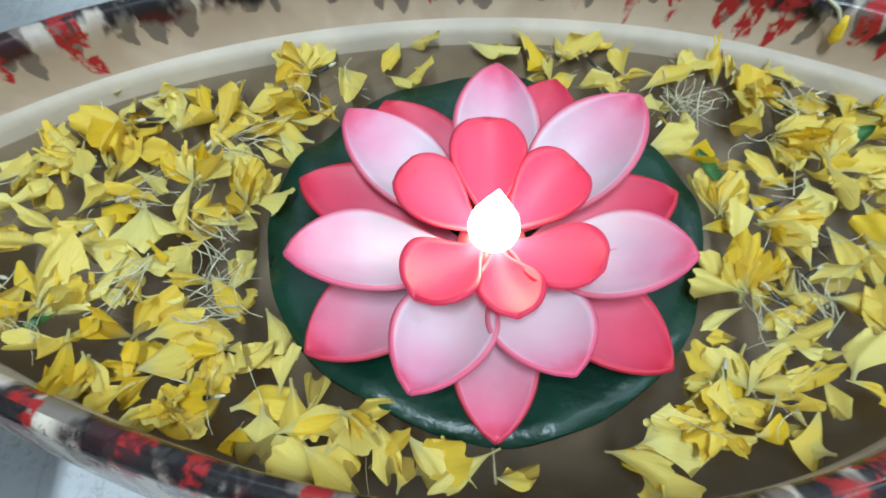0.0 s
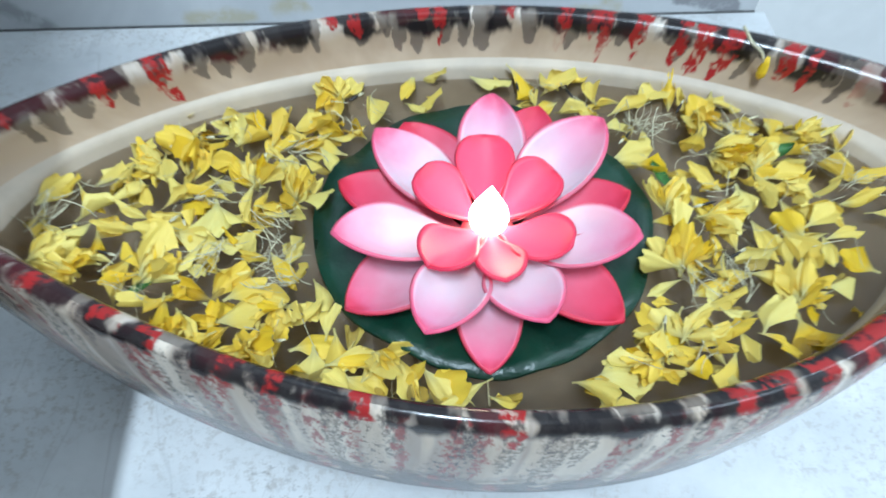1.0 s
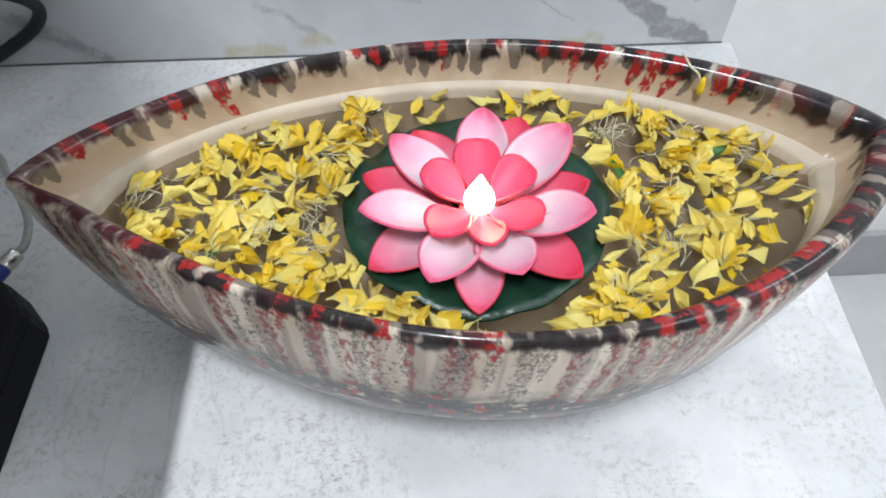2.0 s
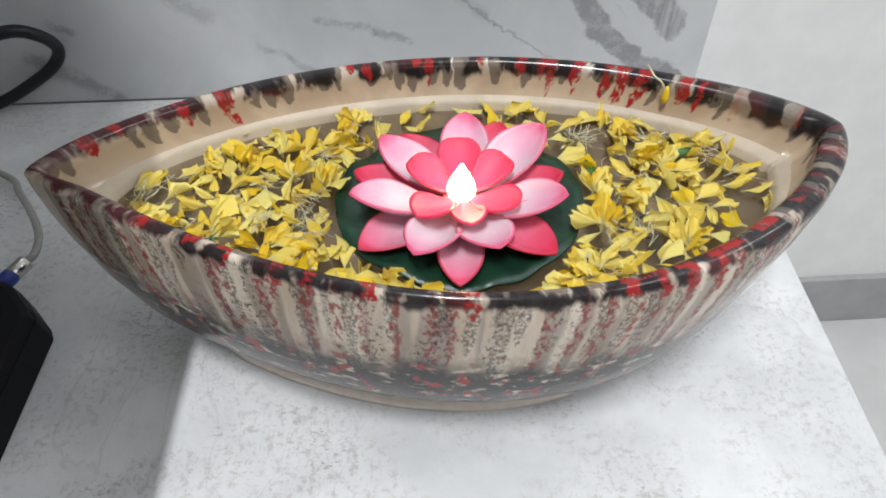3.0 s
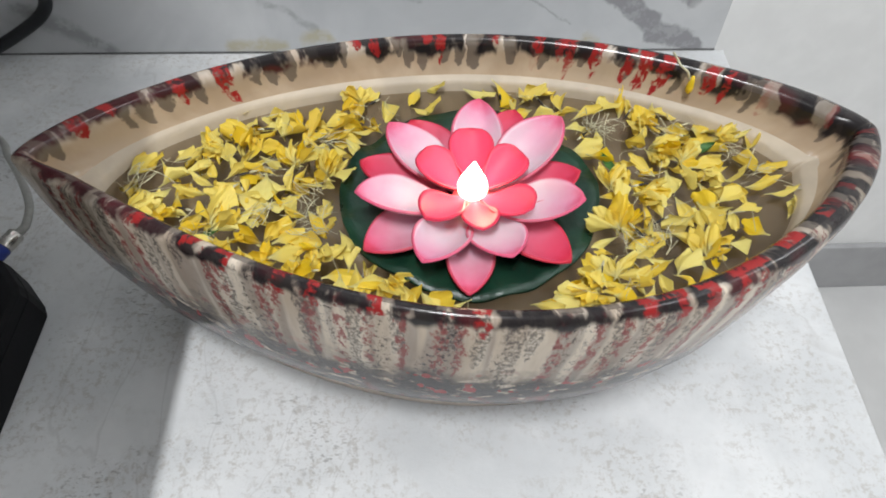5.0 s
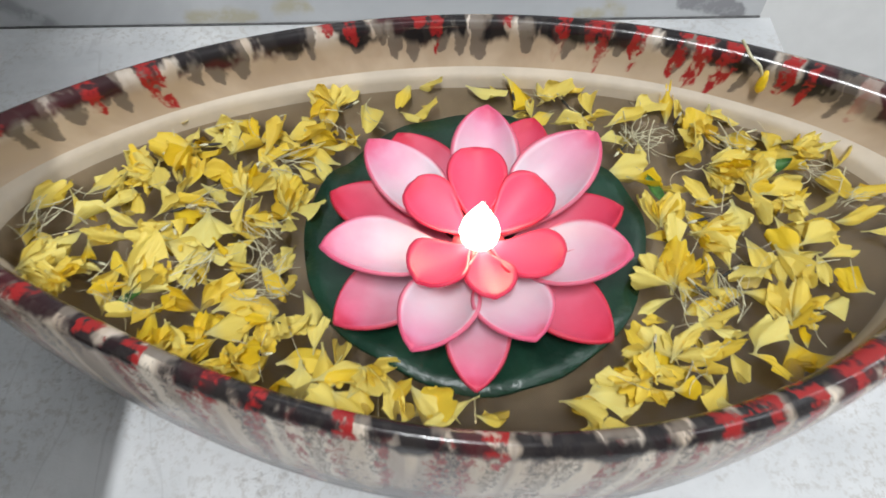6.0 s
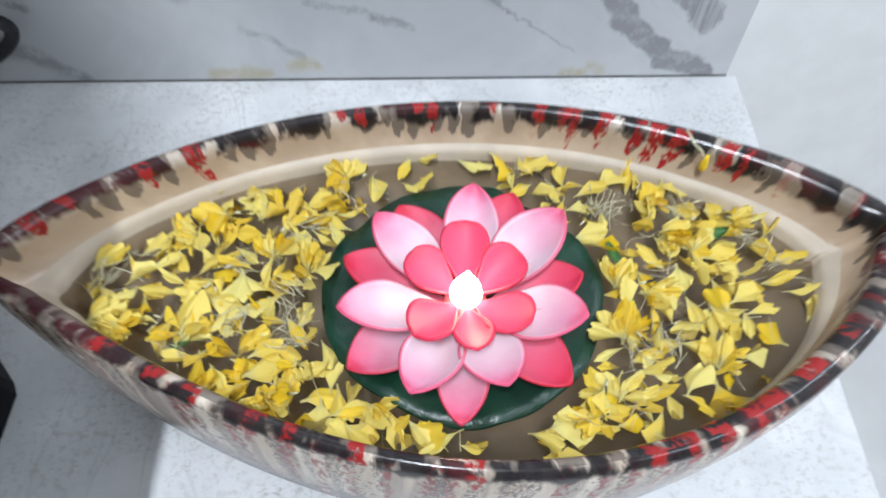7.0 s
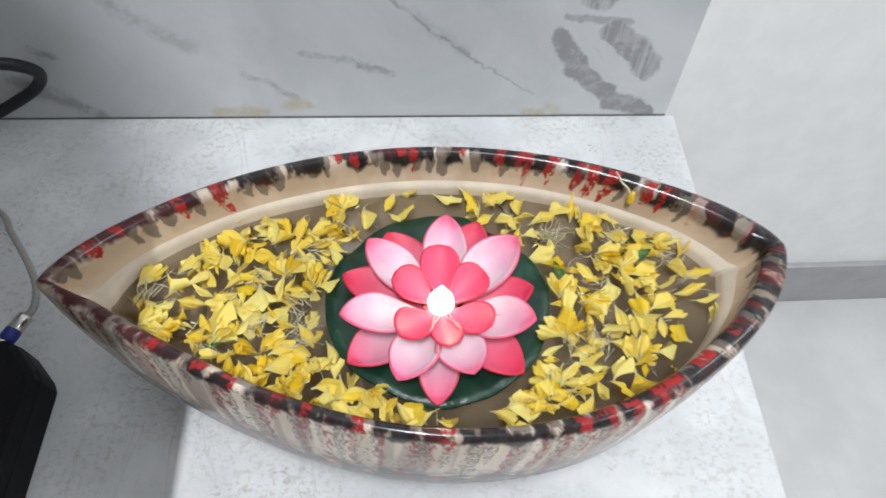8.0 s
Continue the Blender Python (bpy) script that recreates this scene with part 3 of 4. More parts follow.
def foam_petal(name, length, width, rise, cup, point, material, twist=0.0, dip=0.0035, straight=0.25, waist=1.25):
    """A spoon-shaped foam petal from the origin along +x, narrow at the foot. point: 0 gives a round end, 1 a pointed one."""
    nu, nv = 20, 14
    belly = 0.64 - 0.06 * point
    verts, faces, uvs = [], [], []
    for i in range(nu + 1):
        u = i / nu
        swell = math.sin(0.5 * math.pi * min(1.0, u / belly)) ** waist
        past = max(0.0, (u - belly) / (1 - belly))
        close = (1 - past ** 2.05) ** (0.5 + 0.22 * point)
        w = max(width * 0.5 * (0.13 * (1 - u) + swell * close), 0.0002)
        z = rise * (straight * u + (1 - straight) * u * u) - dip * math.sin(math.pi * u)
        for j in range(nv + 1):
            v = -1 + 2 * j / nv
            deep = cup * width * 0.5 * (w / (width * 0.5)) * (v * v) * (0.5 + 0.5 * math.sin(math.pi * min(1, u * 0.95)))
            side = w * v * (1 - 0.10 * cup * v * v)
            verts.append((length * u, side + twist * u * u * 0.004, z + deep + twist * side * 0.25 * u))
            uvs.append((u, j / nv))
    for i in range(nu):
        for j in range(nv):
            a = i * (nv + 1) + j
            faces.append((a, a + nv + 1, a + nv + 2, a + 1))
    return link_mesh(name, verts, faces, material, uvs)


def place_petal(name, me, parent, tip, root_r, root_z, thick, label=""):
    """Sets a petal with its end at the given place, its root near the lotus's centre."""
    d = Vector((tip[0] - LOTUS.x, tip[1] - LOTUS.y))
    a = math.atan2(d.y, d.x)
    ob = part(name, me, parent, label)
    ob.matrix_local = Matrix.Translation((root_r * math.cos(a), root_r * math.sin(a), root_z)) @ Matrix.Rotation(a, 4, "Z")
    mod = ob.modifiers.new("thickness", "SOLIDIFY")
    mod.thickness, mod.offset = thick, 0.0
    return ob


def build_lotus():
    thing = tagged(new("floating_lotus_lamp"), "pink foam lotus with lit candle bulb on dark green floating leaf", "floating lamp")
    thing.location = LOTUS
    # leaf: a wavy round pad with a slight cup
    verts, faces, uvs = [(0, 0, 0.0048)], [], []
    rings, n = 10, 96
    for i in range(1, rings + 1):
        r = i / rings
        for k in range(n):
            a = 2 * math.pi * k / n
            wave = 0.0016 * math.sin(5 * a + 0.6) + 0.0013 * math.sin(9 * a + 2.0) + 0.0008 * math.sin(17 * a) + 0.0008 * math.sin(14 * a + 9 * r)
            R = PAD_R * r * (1 + 0.012 * math.sin(4 * a + 1.0) + 0.008 * math.sin(7 * a))
            verts.append((R * math.cos(a) + (PAD.x - LOTUS.x) * r, R * math.sin(a) + (PAD.y - LOTUS.y) * r, 0.0048 + 0.0015 * r ** 3 + wave * r ** 3))
    for k in range(n):
        faces.append((0, 1 + k, 1 + (k + 1) % n))
    for i in range(rings - 1):
        for k in range(n):
            l = (k + 1) % n
            faces.append((1 + i * n + k, 1 + (i + 1) * n + k, 1 + (i + 1) * n + l, 1 + i * n + l))
    leaf = part("leaf", link_mesh("leaf", verts, faces, LEAF), thing, "dark green foam lily pad with a wavy edge")
    mod = leaf.modifiers.new("thickness", "SOLIDIFY")
    mod.thickness, mod.offset = 0.0018, -1.0
    # lower ring of petals: ends in plan and their height
    low = [(0.0155, 0.0540, 0.128), (0.0685, 0.0720, 0.131), (0.0800, 0.1265, 0.142), (0.0515, 0.1825, 0.139), (-0.0105, 0.1780, 0.136), (-0.0395, 0.1465, 0.134), (-0.0372, 0.0845, 0.1285)]
    mid = [(-0.0403, 0.1045, 0.1500), (-0.0225, 0.1670, 0.1440), (0.0310, 0.1820, 0.1475), (0.0725, 0.1570, 0.1540), (0.0755, 0.0950, 0.1490), (0.0375, 0.0668, 0.1415), (-0.0072, 0.0640, 0.1420)]
    inn = [(0.0225, 0.1580, 0.1455), (-0.0068, 0.1350, 0.1480), (0.0500, 0.1345, 0.1460), (-0.0060, 0.0940, 0.1415), (0.0495, 0.0965, 0.1430), (0.0235, 0.0848, 0.1410)]
    broad = (1.06, 1.0, 1.0, 1.08, 1.03, 1.0, 1.0)
    shaper = random.Random(3)
    for tips, material, root_r, root_z, width, cup, point in (
            (low, LOW_PETAL, 0.012, 0.0075, 0.0305, 0.38, 1.3),
            (mid, MID_PETAL, 0.008, 0.0122, 0.0295, 0.54, 1.2),
            (inn, INNER_PETAL, 0.0040, 0.0175, 0.0245, 0.58, 0.0)):
        for k, (x, y, z) in enumerate(tips):
            dye = RED_PETAL if material is LOW_PETAL and k in (1, 2, 3, 4, 5) else material
            far = math.hypot(x - LOTUS.x, y - LOTUS.y) - root_r
            slim = 0.82 if material is LOW_PETAL and k == 0 else 0.78 if material is INNER_PETAL and k == 5 else broad[k] if material is MID_PETAL else 1.0
            me = foam_petal("petal", far, width * slim * shaper.uniform(0.95, 1.06), z - LOTUS.z - root_z, cup * shaper.uniform(0.8, 1.2), point, dye, shaper.uniform(-0.5, 0.5),
                            0.0008 if material is LOW_PETAL else 0.003, 0.75 if material is INNER_PETAL else 0.25, 1.75 if material is INNER_PETAL else 1.3)
            place_petal("petal", me, thing, (x, y), root_r, root_z, 0.0015)
    # candle: a short cup and the lit flame-shaped bulb
    part("candle_cup", lathe_mesh("candle_cup", [(0.012, 0.004), (0.0115, 0.010), (0.0105, 0.0160), (0.0075, 0.0170)], CANDLE), thing, "coral plastic candle base")
    bulb = [(0.0052, 0.0160), (0.0075, 0.0190), (0.0081, 0.0220), (0.0073, 0.0260), (0.0049, 0.0310), (0.0026, 0.0355), (0.0005, 0.0395)]
    part("flame_bulb", lathe_mesh("flame_bulb", bulb, FLAME), thing, "glowing warm white flame-shaped bulb")
    return thing


build_lotus()


# ---- floating flowers ----
def marigold_petal(name, seed):
    """A soft petal about 1 long from a narrow foot to a broad notched end: flat and fan-shaped, folded lengthwise or rolled to a strip."""
    rng = random.Random(seed)
    nu, nv = 11, 14
    kind = seed % 4
    wide = (0.80, 0.52, 0.62, 0.34)[kind] * rng.uniform(0.85, 1.15)
    fold = (0.32, 0.45, 1.1, 0.8)[kind] * rng.choice((-1, 1)) * rng.uniform(0.7, 1.3)
    curl = (0.15, 0.45, 0.25, 0.7)[kind] * rng.choice((-1, 1, 1)) * rng.uniform(0.6, 1.4)
    sway, phase, foot = rng.uniform(-0.25, 0.25), rng.uniform(0, 6), rng.uniform(0.0, 0.18)
    notch, ridges = rng.uniform(2.2, 3.8), rng.uniform(6, 10)
    verts, faces, uvs = [], [], []
    for i in range(nu + 1):
        u = i / nu
        grow = min(1.0, max(0.0, (u - foot) / (0.80 - foot)))
        w = wide * 0.5 * (0.10 + 0.90 * math.sin(0.5 * math.pi * grow) ** 1.15) * (1 - 0.10 * max(0.0, u - 0.85) / 0.15)
        for j in range(nv + 1):
            v = -1 + 2 * j / nv
            end = 1 - 0.12 * v * v - 0.24 * abs(v) ** 5 - 0.10 * max(0.0, math.sin(notch * v * 1.6 + phase)) - 0.035 * math.sin(7.1 * v + 2 * phase)
            x = u * (1 + (end - 1) * u * u) - 0.45
            y = w * v * (1 - 0.12 * abs(fold) * v * v) + sway * u * u
            z = curl * 0.4 * u * u + fold * w * v * v + 0.012 * math.sin(ridges * v + phase) * u + 0.060 * math.sin(5.5 * v + 3 * u + phase) * u * u + 0.025 * math.sin(11 * v + 2 * phase) * u ** 4
            verts.append((x, y, z))
            uvs.append((u, j / nv))
    low = sum(p[2] for p in verts) / len(verts)
    verts = [(x, y, z - low) for x, y, z in verts]
    for i in range(nu):
        for j in range(nv):
            a = i * (nv + 1) + j
            faces.append((a, a + nv + 1, a + nv + 2, a + 1))
    return link_mesh(name, verts, faces, MARIGOLD, uvs)


PETAL_SHAPES = [marigold_petal("marigold_petal", 100 + k) for k in range(24)]
rng = random.Random(7)


def inside_bowl(x, y, margin):
    p = Vector((x, y)) - MID
    u, w = p.dot(AXIS) / (HALF * 0.9405 - 0.021), p.dot(CROSS)
    if abs(u) >= 0.99:
        return False
    return abs(w) < half_width(u, w < 0) * (1 - u * u) ** -0.185 * 0.98 - (0.009 if w < 0 else 0.017) - margin


def off_leaf(x, y, gap):
    return math.hypot(x - PAD.x, y - PAD.y) > PAD_R + gap


def loose_petal(x, y, size, turn, shape, tilt=(0, 0), up=0.001):
    ob = new("marigold_petal", PETAL_SHAPES[shape % len(PETAL_SHAPES)])
    ob.matrix_world = Matrix.LocRotScale((x, y, WATER_Z + up), Euler((tilt[0], tilt[1], turn)), (size, size * 0.9, size))
    return tagged(ob, "loose yellow marigold petal floating on the water", "flower petal", "floating marigold petals")


def floret(x, y, size, turn, count, spread, lift):
    """A torn piece of a marigold head: petals fanned from one point."""
    thing = tagged(new("marigold_floret"), "torn yellow marigold floret with ruffled petals floating on water", "flower", "floating marigold florets")
    thing.matrix_world = pose(x, y, WATER_Z + 0.002, 0, 0, math.degrees(turn))
    for k in range(count):
        a = (k / max(1, count - 1) - 0.5) * spread + rng.gauss(0, 0.3)
        ob = part("petal", PETAL_SHAPES[rng.randrange(24)], thing)
        layer = rng.uniform(0.1, 1.0)
        sc = size * rng.uniform(0.65, 1.15)
        ob.matrix_local = (Matrix.Translation((0, 0, 0.0006 * k % 0.004)) @ Matrix.Rotation(a, 4, "Z") @ Matrix.Rotation(-lift * layer, 4, "Y")
                           @ Matrix.Rotation(rng.gauss(0, 0.55), 4, "X") @ Matrix.Translation((sc * rng.uniform(0.25, 0.48), 0, 0)) @ Matrix.Diagonal((sc, sc * 0.78, sc, 1)))
    return thing


# torn heads: place, size, direction of the fan in degrees
FLORETS_WEST = [(-0.106, 0.182, 0.021, 250), (-0.164, 0.116, 0.022, 20), (-0.118, 0.106, 0.023, 40), (-0.079, 0.154, 0.018, 80), (-0.060, 0.143, 0.019, 60), (-0.076, 0.074, 0.020, 290),
                (-0.061, 0.089, 0.018, 240), (-0.042, 0.209, 0.018, 110), (-0.101, 0.088, 0.018, 280), (-0.152, 0.113, 0.018, 330), (-0.122, 0.168, 0.018, 200), (-0.026, 0.066, 0.019, 300)]
FLORETS_EAST = [(0.132, 0.190, 0.018, 280), (0.134, 0.163, 0.019, 320), (0.149, 0.151, 0.018, 60), (0.160, 0.141, 0.016, 280), (0.116, 0.124, 0.021, 330), (0.102, 0.130, 0.018, 80),
                (0.099, 0.097, 0.021, 100), (0.143, 0.081, 0.018, 30), (0.092, 0.066, 0.019, 20), (0.083, 0.070, 0.018, 230), (0.079, 0.057, 0.017, 200), (0.176, 0.172, 0.017, 340)]
for x, y, size, turn in FLORETS_WEST + FLORETS_EAST:
    floret(x, y, size * 0.92, radians(turn), rng.choice((8, 9, 10, 12)), rng.uniform(1.4, 2.6), rng.uniform(0.25, 0.8))

# loose petals that can be told apart: place, direction in degrees
PETALS_WEST = [(-0.128, 0.217, 60), (-0.121, 0.204, 20), (-0.096, 0.199, 340), (-0.055, 0.188, 10), (-0.136, 0.150, 20), (-0.151, 0.151, 300), (-0.167, 0.155, 60), (-0.145, 0.162, 80),
               (-0.132, 0.134, 175), (-0.100, 0.124, 350), (-0.092, 0.136, 285), (-0.104, 0.138, 280), (-0.078, 0.098, 30), (-0.087, 0.102, 60), (-0.109, 0.089, 270), (-0.078, 0.086, 10),
               (-0.060, 0.103, 340), (-0.046, 0.168, 300), (-0.047, 0.095, 290), (-0.055, 0.083, 10), (-0.040, 0.069, 280), (-0.080, 0.144, 250), (-0.093, 0.153, 320), (-0.071, 0.186, 60),
               (-0.083, 0.184, 30), (-0.026, 0.203, 270), (-0.007, 0.219, 250), (0.004, 0.225, 340)]
PETALS_EAST = [(0.082, 0.222, 200), (0.083, 0.206, 100), (0.117, 0.220, 350), (0.113, 0.206, 40), (0.125, 0.204, 70), (0.099, 0.196, 10), (0.148, 0.196, 350), (0.092, 0.184, 20), (0.093, 0.162, 10),
               (0.101, 0.155, 350), (0.124, 0.145, 140), (0.137, 0.133, 270), (0.162, 0.148, 10), (0.139, 0.112, 280), (0.154, 0.117, 100), (0.167, 0.119, 20), (0.157, 0.101, 260), (0.175, 0.136, 330),
               (0.185, 0.152, 280), (0.197, 0.164, 40), (0.199, 0.147, 350), (0.189, 0.129, 10), (0.198, 0.122, 350), (0.185, 0.172, 340), (0.168, 0.178, 20), (0.136, 0.092, 340), (0.110, 0.081, 0),
               (0.117, 0.099, 240), (0.161, 0.086, 20), (0.107, 0.067, 350), (0.151, 0.107, 290)]
PETALS_MID = [(0.033, 0.218, 340), (0.049, 0.221, 350), (0.062, 0.219, 280), (0.066, 0.215, 30), (0.0, 0.205, 10), (-0.059, 0.191, 0), (-0.035, 0.064, 20), (-0.031, 0.054, 330), (-0.015, 0.058, 305), (-0.002, 0.052, 20), (0.007, 0.050, 200),
              (0.062, 0.054, 20), (0.071, 0.057, 200), (0.080, 0.064, 60), (0.053, 0.049, 340), (0.019, 0.046, 10)]
made = []
for x, y, turn in PETALS_WEST + PETALS_EAST + PETALS_MID:
    made.append((x, y))
    loose_petal(x, y, rng.uniform(0.0185, 0.0225), radians(turn), rng.randrange(24), (rng.gauss(0, 0.38), rng.gauss(0, 0.35)), rng.uniform(0.002, 0.005))
# a loose row along the front wall of the basin
for k in range(20):
    u = -0.62 + 0.062 * k + rng.uniform(-0.02, 0.02)
    p = MID + AXIS * (u * 0.19) - CROSS * (half_width(u, True) * 0.98 - 0.0125 - rng.uniform(0.009, 0.016))
    if not 0.012 < p.x < 0.045:
        made.append((p.x, p.y))
        loose_petal(p.x, p.y, rng.uniform(0.014, 0.019), rng.uniform(0, 6.28), rng.randrange(24), (rng.gauss(0, 0.35), rng.gauss(0, 0.3)), rng.uniform(0.001, 0.003))
# the rest: dense in the west, looser in the east, open water along the back and at the ends
tries = 0
while len(made) < 312 and tries < 20000:
    tries += 1
    x, y = rng.uniform(-0.19, 0.215), rng.uniform(0.03, 0.24)
    if not inside_bowl(x, y, 0.005) or not off_leaf(x, y, 0.006):
        continue
    chance = 1.0 if x < -0.03 else 0.42
    if x > 0.18 or x < -0.172 or (y > 0.195 and x < -0.02) or (0.10 < x < 0.125 and 0.155 < y < 0.2) or y > 0.205:
        chance *= 0.08
    if rng.random() > chance or (0.0 < x < 0.055 and y < 0.07) or any((x - a) ** 2 + (y - b) ** 2 < 0.0052 ** 2 for a, b in made):
        continue
    made.append((x, y))
    loose_petal(x, y, rng.uniform(0.013, 0.020), rng.uniform(0, 6.28), rng.randrange(24), (rng.gauss(0, 0.55), rng.gauss(0, 0.5)), rng.uniform(0.0, 0.004))


def fibres(count, seed):
    """Fine pale fibres of the torn heads, in loose bundles and singly, as one mesh."""
    rng = random.Random(seed)
    verts, faces = [], []
    # torn bundles: place of the root and direction
    spots = [(-0.068, 0.172, -0.2), (-0.130, 0.104, -0.6), (-0.122, 0.098, -1.0), (-0.064, 0.122, 2.4), (-0.074, 0.108, 0.5), (-0.166, 0.136, 1.2), (-0.127, 0.196, 1.7), (-0.058, 0.098, 2.8), (0.101, 0.180, 0.9),
             (0.098, 0.184, -0.6), (0.150, 0.171, 2.0), (0.176, 0.160, -0.6), (0.101, 0.095, -1.2), (0.122, 0.084, 1.4), (0.188, 0.138, 0.2), (-0.100, 0.147, 0.3), (-0.088, 0.120, -2.0)]
    k = 0
    while k < count:
        if k < 0.45 * count:
            cx, cy, way = spots[k % len(spots)]
            a, long = rng.gauss(way, 0.45), rng.uniform(0.010, 0.021)
            x, y = cx + rng.gauss(0, 0.003) + 0.5 * long * math.cos(a), cy + rng.gauss(0, 0.003) + 0.5 * long * math.sin(a)
        else:
            x, y, a, long = rng.uniform(-0.19, 0.21), rng.uniform(0.05, 0.235), rng.uniform(0, 6.28), rng.uniform(0.007, 0.020)
        k += 1
        if not inside_bowl(x, y, 0.008) or not off_leaf(x, y, 0.006):
            continue
        bend, r, z0 = rng.gauss(0, 0.6), rng.choice((0.00010, 0.00015, 0.00018, 0.00026)), WATER_Z + rng.uniform(0.002, 0.0085)
        tilt = rng.gauss(0, 0.2)
        base, n = len(verts), 7
        for i in range(n):
            t = i / (n - 1) - 0.5
            b = a + bend * t
            px, py, pz = x + long * t * math.cos(b), y + long * t * math.sin(b), max(WATER_Z + 0.0003, z0 + long * t * tilt)
            sx, sy = -math.sin(b), math.cos(b)
            for q in range(4):
                c, h = math.cos(q * 1.5708), math.sin(q * 1.5708)
                verts.append((px + r * c * sx, py + r * c * sy, pz + r * h))
        for i in range(n - 1):
            for q in range(4):
                l = (q + 1) % 4
                faces.append((base + 4 * i + q, base + 4 * i + l, base + 4 * i + 4 + l, base + 4 * i + 4 + q))
    return link_mesh("flower_fibres", verts, faces, THREAD)


tagged(new("flower_fibres", fibres(480, 5)), "fine pale flower fibres strewn over the floating petals", "flower fibres", kind="stuff")

# single stalks: one over the back rim with a yellow end, one on the inner wall, one below the lotus
stalk = tagged(new("flower_stalk"), "thin pale stalk with yellow tip hanging over the bowl rim", "flower stalk")
part("stem", tube_mesh("stem", [(0.1480, 0.2050, 0.1630), (0.1510, 0.2030, 0.1595), (0.1530, 0.2000, 0.1570), (0.1570, 0.1970, 0.1545), (0.1600, 0.1962, 0.1490)], 0.0007, THREAD, 6, 5), stalk)
part("tip", lathe_mesh("tip", [(0.0005, 0.0), (0.0021, 0.002), (0.0024, 0.005), (0.0018, 0.009), (0.0009, 0.0125)], YELLOW_TIP, 8), stalk, "yellow petal tip").matrix_local = pose(0.1612, 0.1958, 0.1395)
tagged(new("flower_stalk", tube_mesh("flower_stalk", [(0.155, 0.188, 0.1185), (0.166, 0.1895, 0.121), (0.178, 0.193, 0.124), (0.186, 0.1965, 0.128)], 0.0006, THREAD, 6, 5)), "thin pale stalk leaning on the inner wall of the bowl", "flower stalk")
tagged(new("flower_stalk", tube_mesh("flower_stalk", [(0.0150, 0.060, 0.1195), (0.0148, 0.054, 0.1192), (0.0146, 0.0455, 0.1190)], 0.0005, THREAD, 6, 4)), "thin white stalk floating in front of the lotus", "flower stalk")


def leaf_bit(x, y, turn, size):
    nu, nv = 8, 4
    verts, faces = [], []
    for i in range(nu + 1):
        u = i / nu
        for j in range(nv + 1):
            v = -1 + 2 * j / nv
            verts.append((size * (u - 0.5), size * 0.16 * math.sin(math.pi * u) ** 0.7 * v, size * (0.1 * v * v + 0.12 * u * u)))
    for i in range(nu):
        for j in range(nv):
            a = i * (nv + 1) + j
            faces.append((a, a + nv + 1, a + nv + 2, a + 1))
    ob = new("leaf_scrap", link_mesh("leaf_scrap", verts, faces, GREEN_BIT))
    ob.matrix_world = pose(x, y, WATER_Z + 0.0012, 0, 0, turn)
    return tagged(ob, "narrow green leaf scrap floating among the petals", "leaf", "leaf scraps")


leaf_bit(0.163, 0.161, 20, 0.022)
leaf_bit(0.105, 0.150, 110, 0.018)
leaf_bit(-0.118, 0.103, 40, 0.016)


def seed(x, y, turn, size):
    """A black marigold seed with its pale tuft."""
    thing = tagged(new("marigold_seed"), "slender black marigold seed with pale tuft floating on water", "seed", "marigold seeds")
    thing.matrix_world = pose(x, y, WATER_Z + 0.0045, 0, 84, turn)
    part("husk", lathe_mesh("husk", [(0.0002, -size * 0.5), (0.0006, -size * 0.2), (0.0008, size * 0.2), (0.0005, size * 0.5)], SEED, 8), thing)
    part("tuft", lathe_mesh("tuft", [(0.0005, size * 0.5), (0.0008, size * 0.75), (0.0003, size * 1.15)], THREAD, 8), thing, "pale dry tuft")


for k in range(22):
    while True:
        x, y = rng.uniform(-0.16, 0.19), rng.uniform(0.06, 0.22)
        if inside_bowl(x, y, 0.012) and off_leaf(x, y, 0.010):
            break
    seed(x, y, rng.uniform(0, 360), rng.uniform(0.005, 0.008))


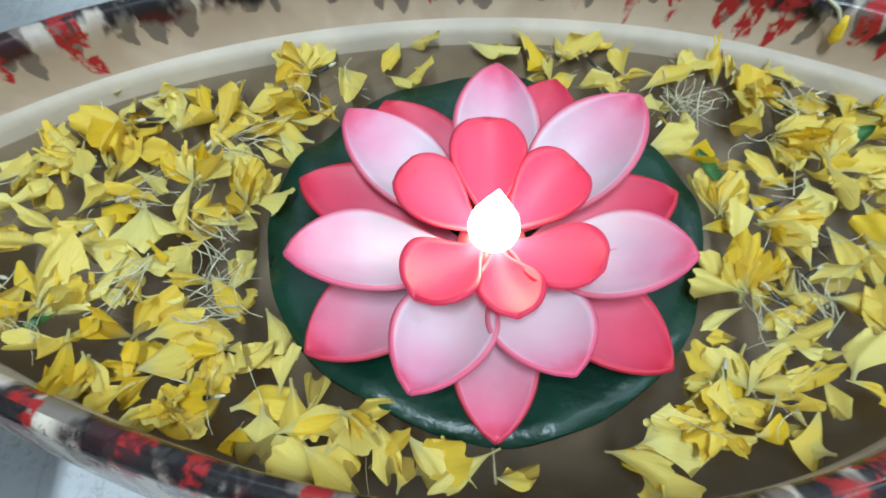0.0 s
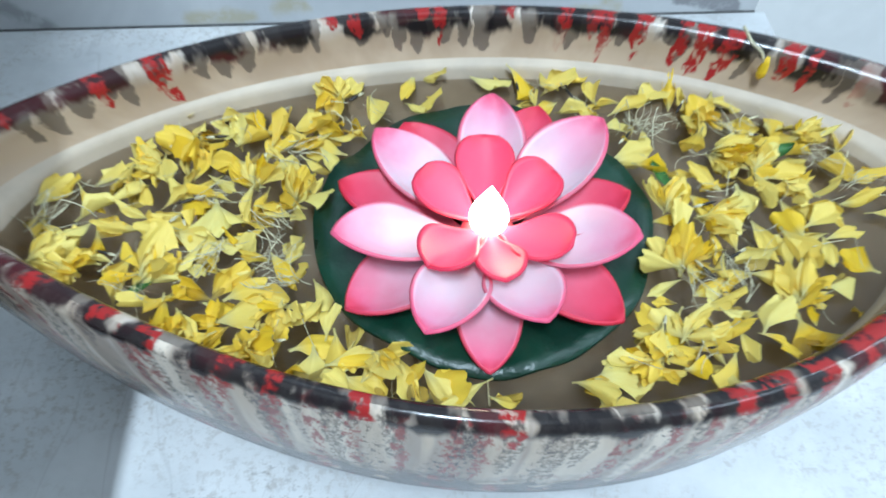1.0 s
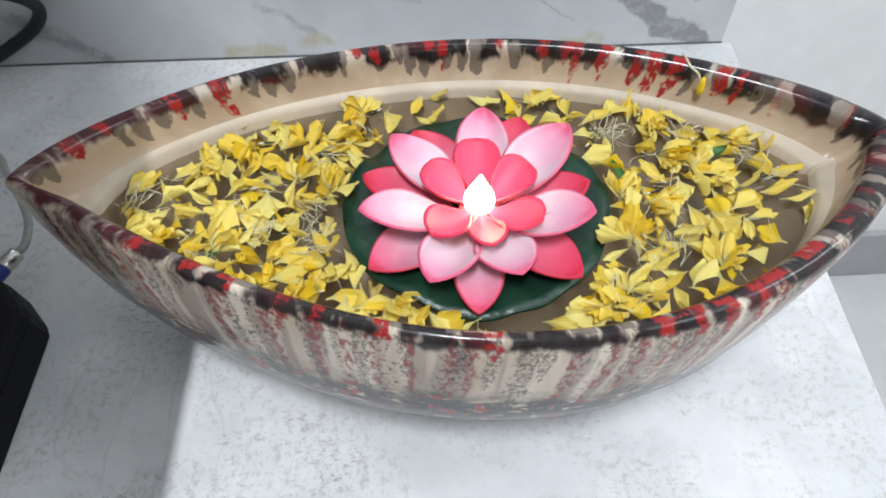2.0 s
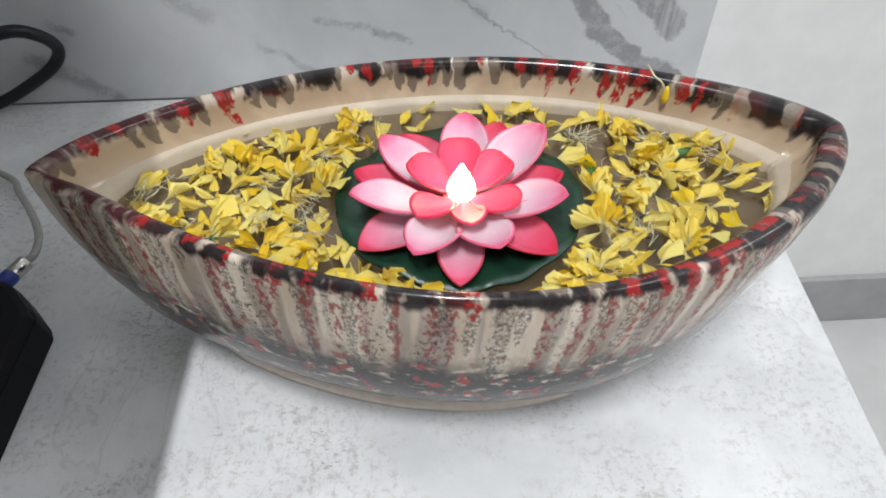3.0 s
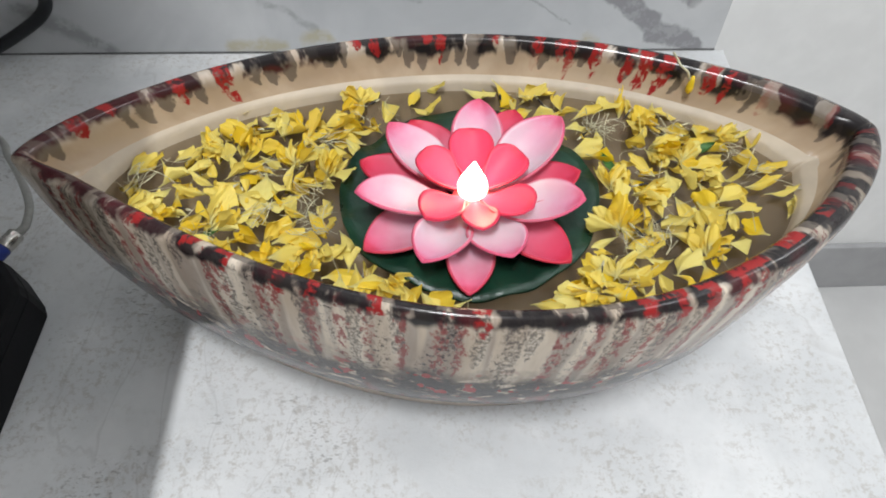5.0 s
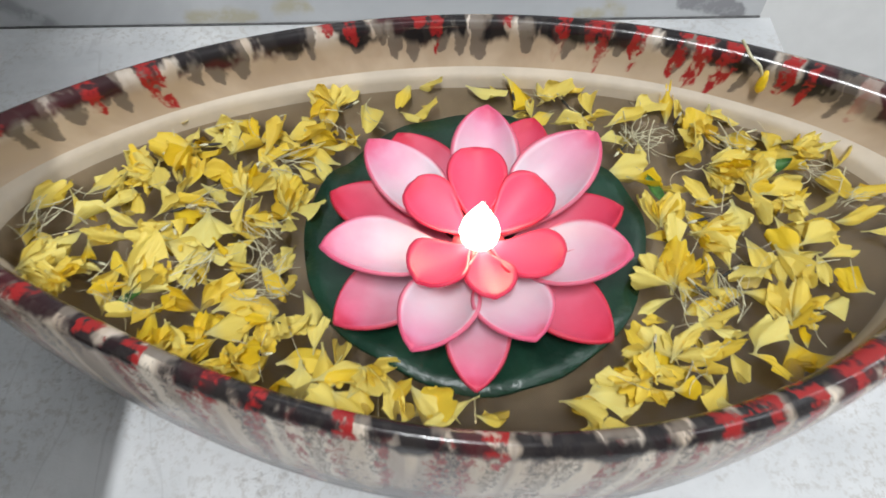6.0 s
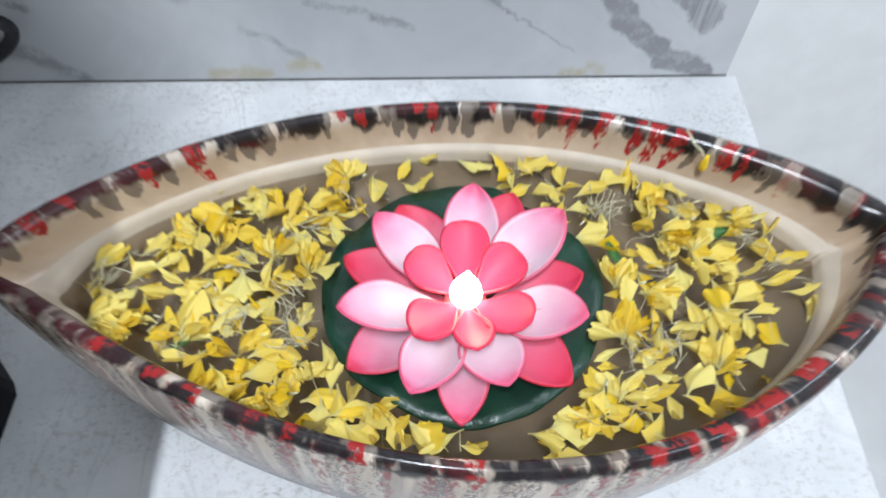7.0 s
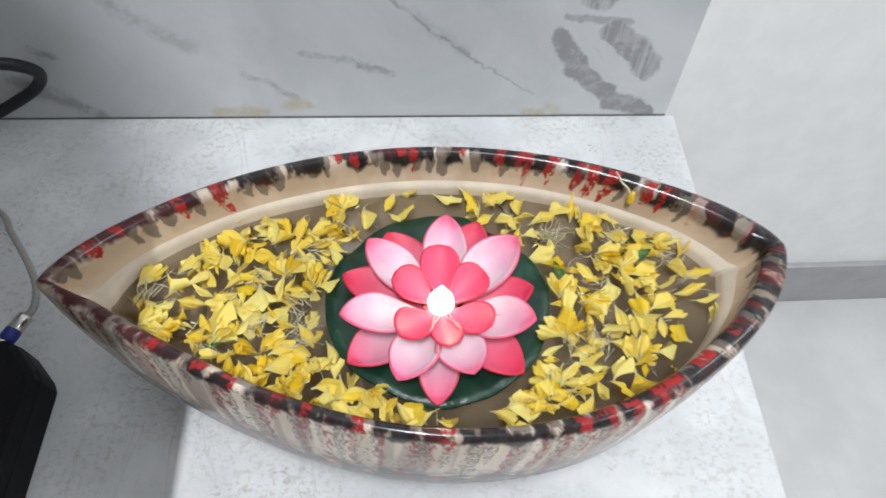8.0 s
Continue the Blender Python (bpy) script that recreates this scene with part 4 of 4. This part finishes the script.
# ---- black box, connector and cables ----
def build_box():
    thing = tagged(new("black_device_box"), "matt black plastic device box with chamfered corner on the counter", "device")
    low = [(-0.264, -0.12), (-0.264, 0.137), (-0.268, 0.145), (-0.286, 0.166), (-0.294, 0.170), (-0.44, 0.170), (-0.44, -0.12)]
    mid = Vector((-0.36, 0.03))
    for name, rows in (("body", ((0.0005, 0.0015), (0.0015, 0.0), (0.024, 0.002), (0.0245, 0.0035))), ("top_cover", ((0.0245, 0.0035), (0.0252, 0.0022), (0.032, 0.0035), (0.0342, 0.0065)))):
        bm = bmesh.new()
        rings = [[bm.verts.new((x - draw if x > mid.x else x + draw, y - draw if y > 0 else y + draw, z)) for x, y in low] for z, draw in rows]
        for a, b in zip(rings, rings[1:]):
            for k in range(len(low)):
                l = (k + 1) % len(low)
                bm.faces.new((a[k], a[l], b[l], b[k]))
        bm.faces.new(rings[-1])
        bm.faces.new(rings[0][::-1])
        bmesh.ops.recalc_face_normals(bm, faces=bm.faces[:])
        me = bpy.data.meshes.new(name)
        bm.to_mesh(me)
        bm.free()
        me.materials.append(BLACK)
        part(name, me, thing)
    return thing


build_box()
plug = tagged(new("coaxial_plug"), "metal coaxial plug with blue ring on a grey cable", "cable plug")
plug.matrix_world = Matrix.Translation((-0.3075, 0.1610, 0.0235)) @ Vector((0.45, 0.88, 0.10)).to_track_quat("Z", "Y").to_matrix().to_4x4()
part("hex_nut", lathe_mesh("hex_nut", [(0.0052, 0.0), (0.0060, 0.0012), (0.0060, 0.0105), (0.0052, 0.0115)], STEEL, 6), plug, "nickel hexagonal nut")
part("blue_ring", lathe_mesh("blue_ring", [(0.0055, 0.0115), (0.0063, 0.0122), (0.0063, 0.0205), (0.0058, 0.0212)], BLUE, 20), plug, "blue plastic ring")
part("sleeve", lathe_mesh("sleeve", [(0.0056, 0.0212), (0.0059, 0.022), (0.0059, 0.0335), (0.0052, 0.0345), (0.0036, 0.0348)], STEEL, 20), plug, "nickel plated sleeve")
run = [(-0.2918, 0.1916, 0.0269), (-0.2885, 0.200, 0.0275), (-0.294, 0.222, 0.027), (-0.312, 0.252, 0.024), (-0.336, 0.285, 0.018), (-0.36, 0.317, 0.010), (-0.43, 0.365, 0.0036)]
back = plug.matrix_world.inverted()
part("cable", tube_mesh("cable", [back @ Vector(p) for p in run], 0.0030, SLEEVE), plug, "grey coaxial cable")
loop = [(-0.52, 0.40, 0.0068), (-0.45, 0.425, 0.008), (-0.415, 0.436, 0.013), (-0.378, 0.442, 0.030), (-0.348, 0.442, 0.050), (-0.335, 0.437, 0.070), (-0.338, 0.422, 0.090), (-0.355, 0.410, 0.101),
        (-0.385, 0.403, 0.092), (-0.42, 0.395, 0.058), (-0.46, 0.385, 0.020), (-0.53, 0.36, 0.0068)]
tagged(new("power_cable", tube_mesh("power_cable", loop, 0.0058, RUBBER, 14, 10)), "thick black rubber cable looped against the marble wall", "cable")
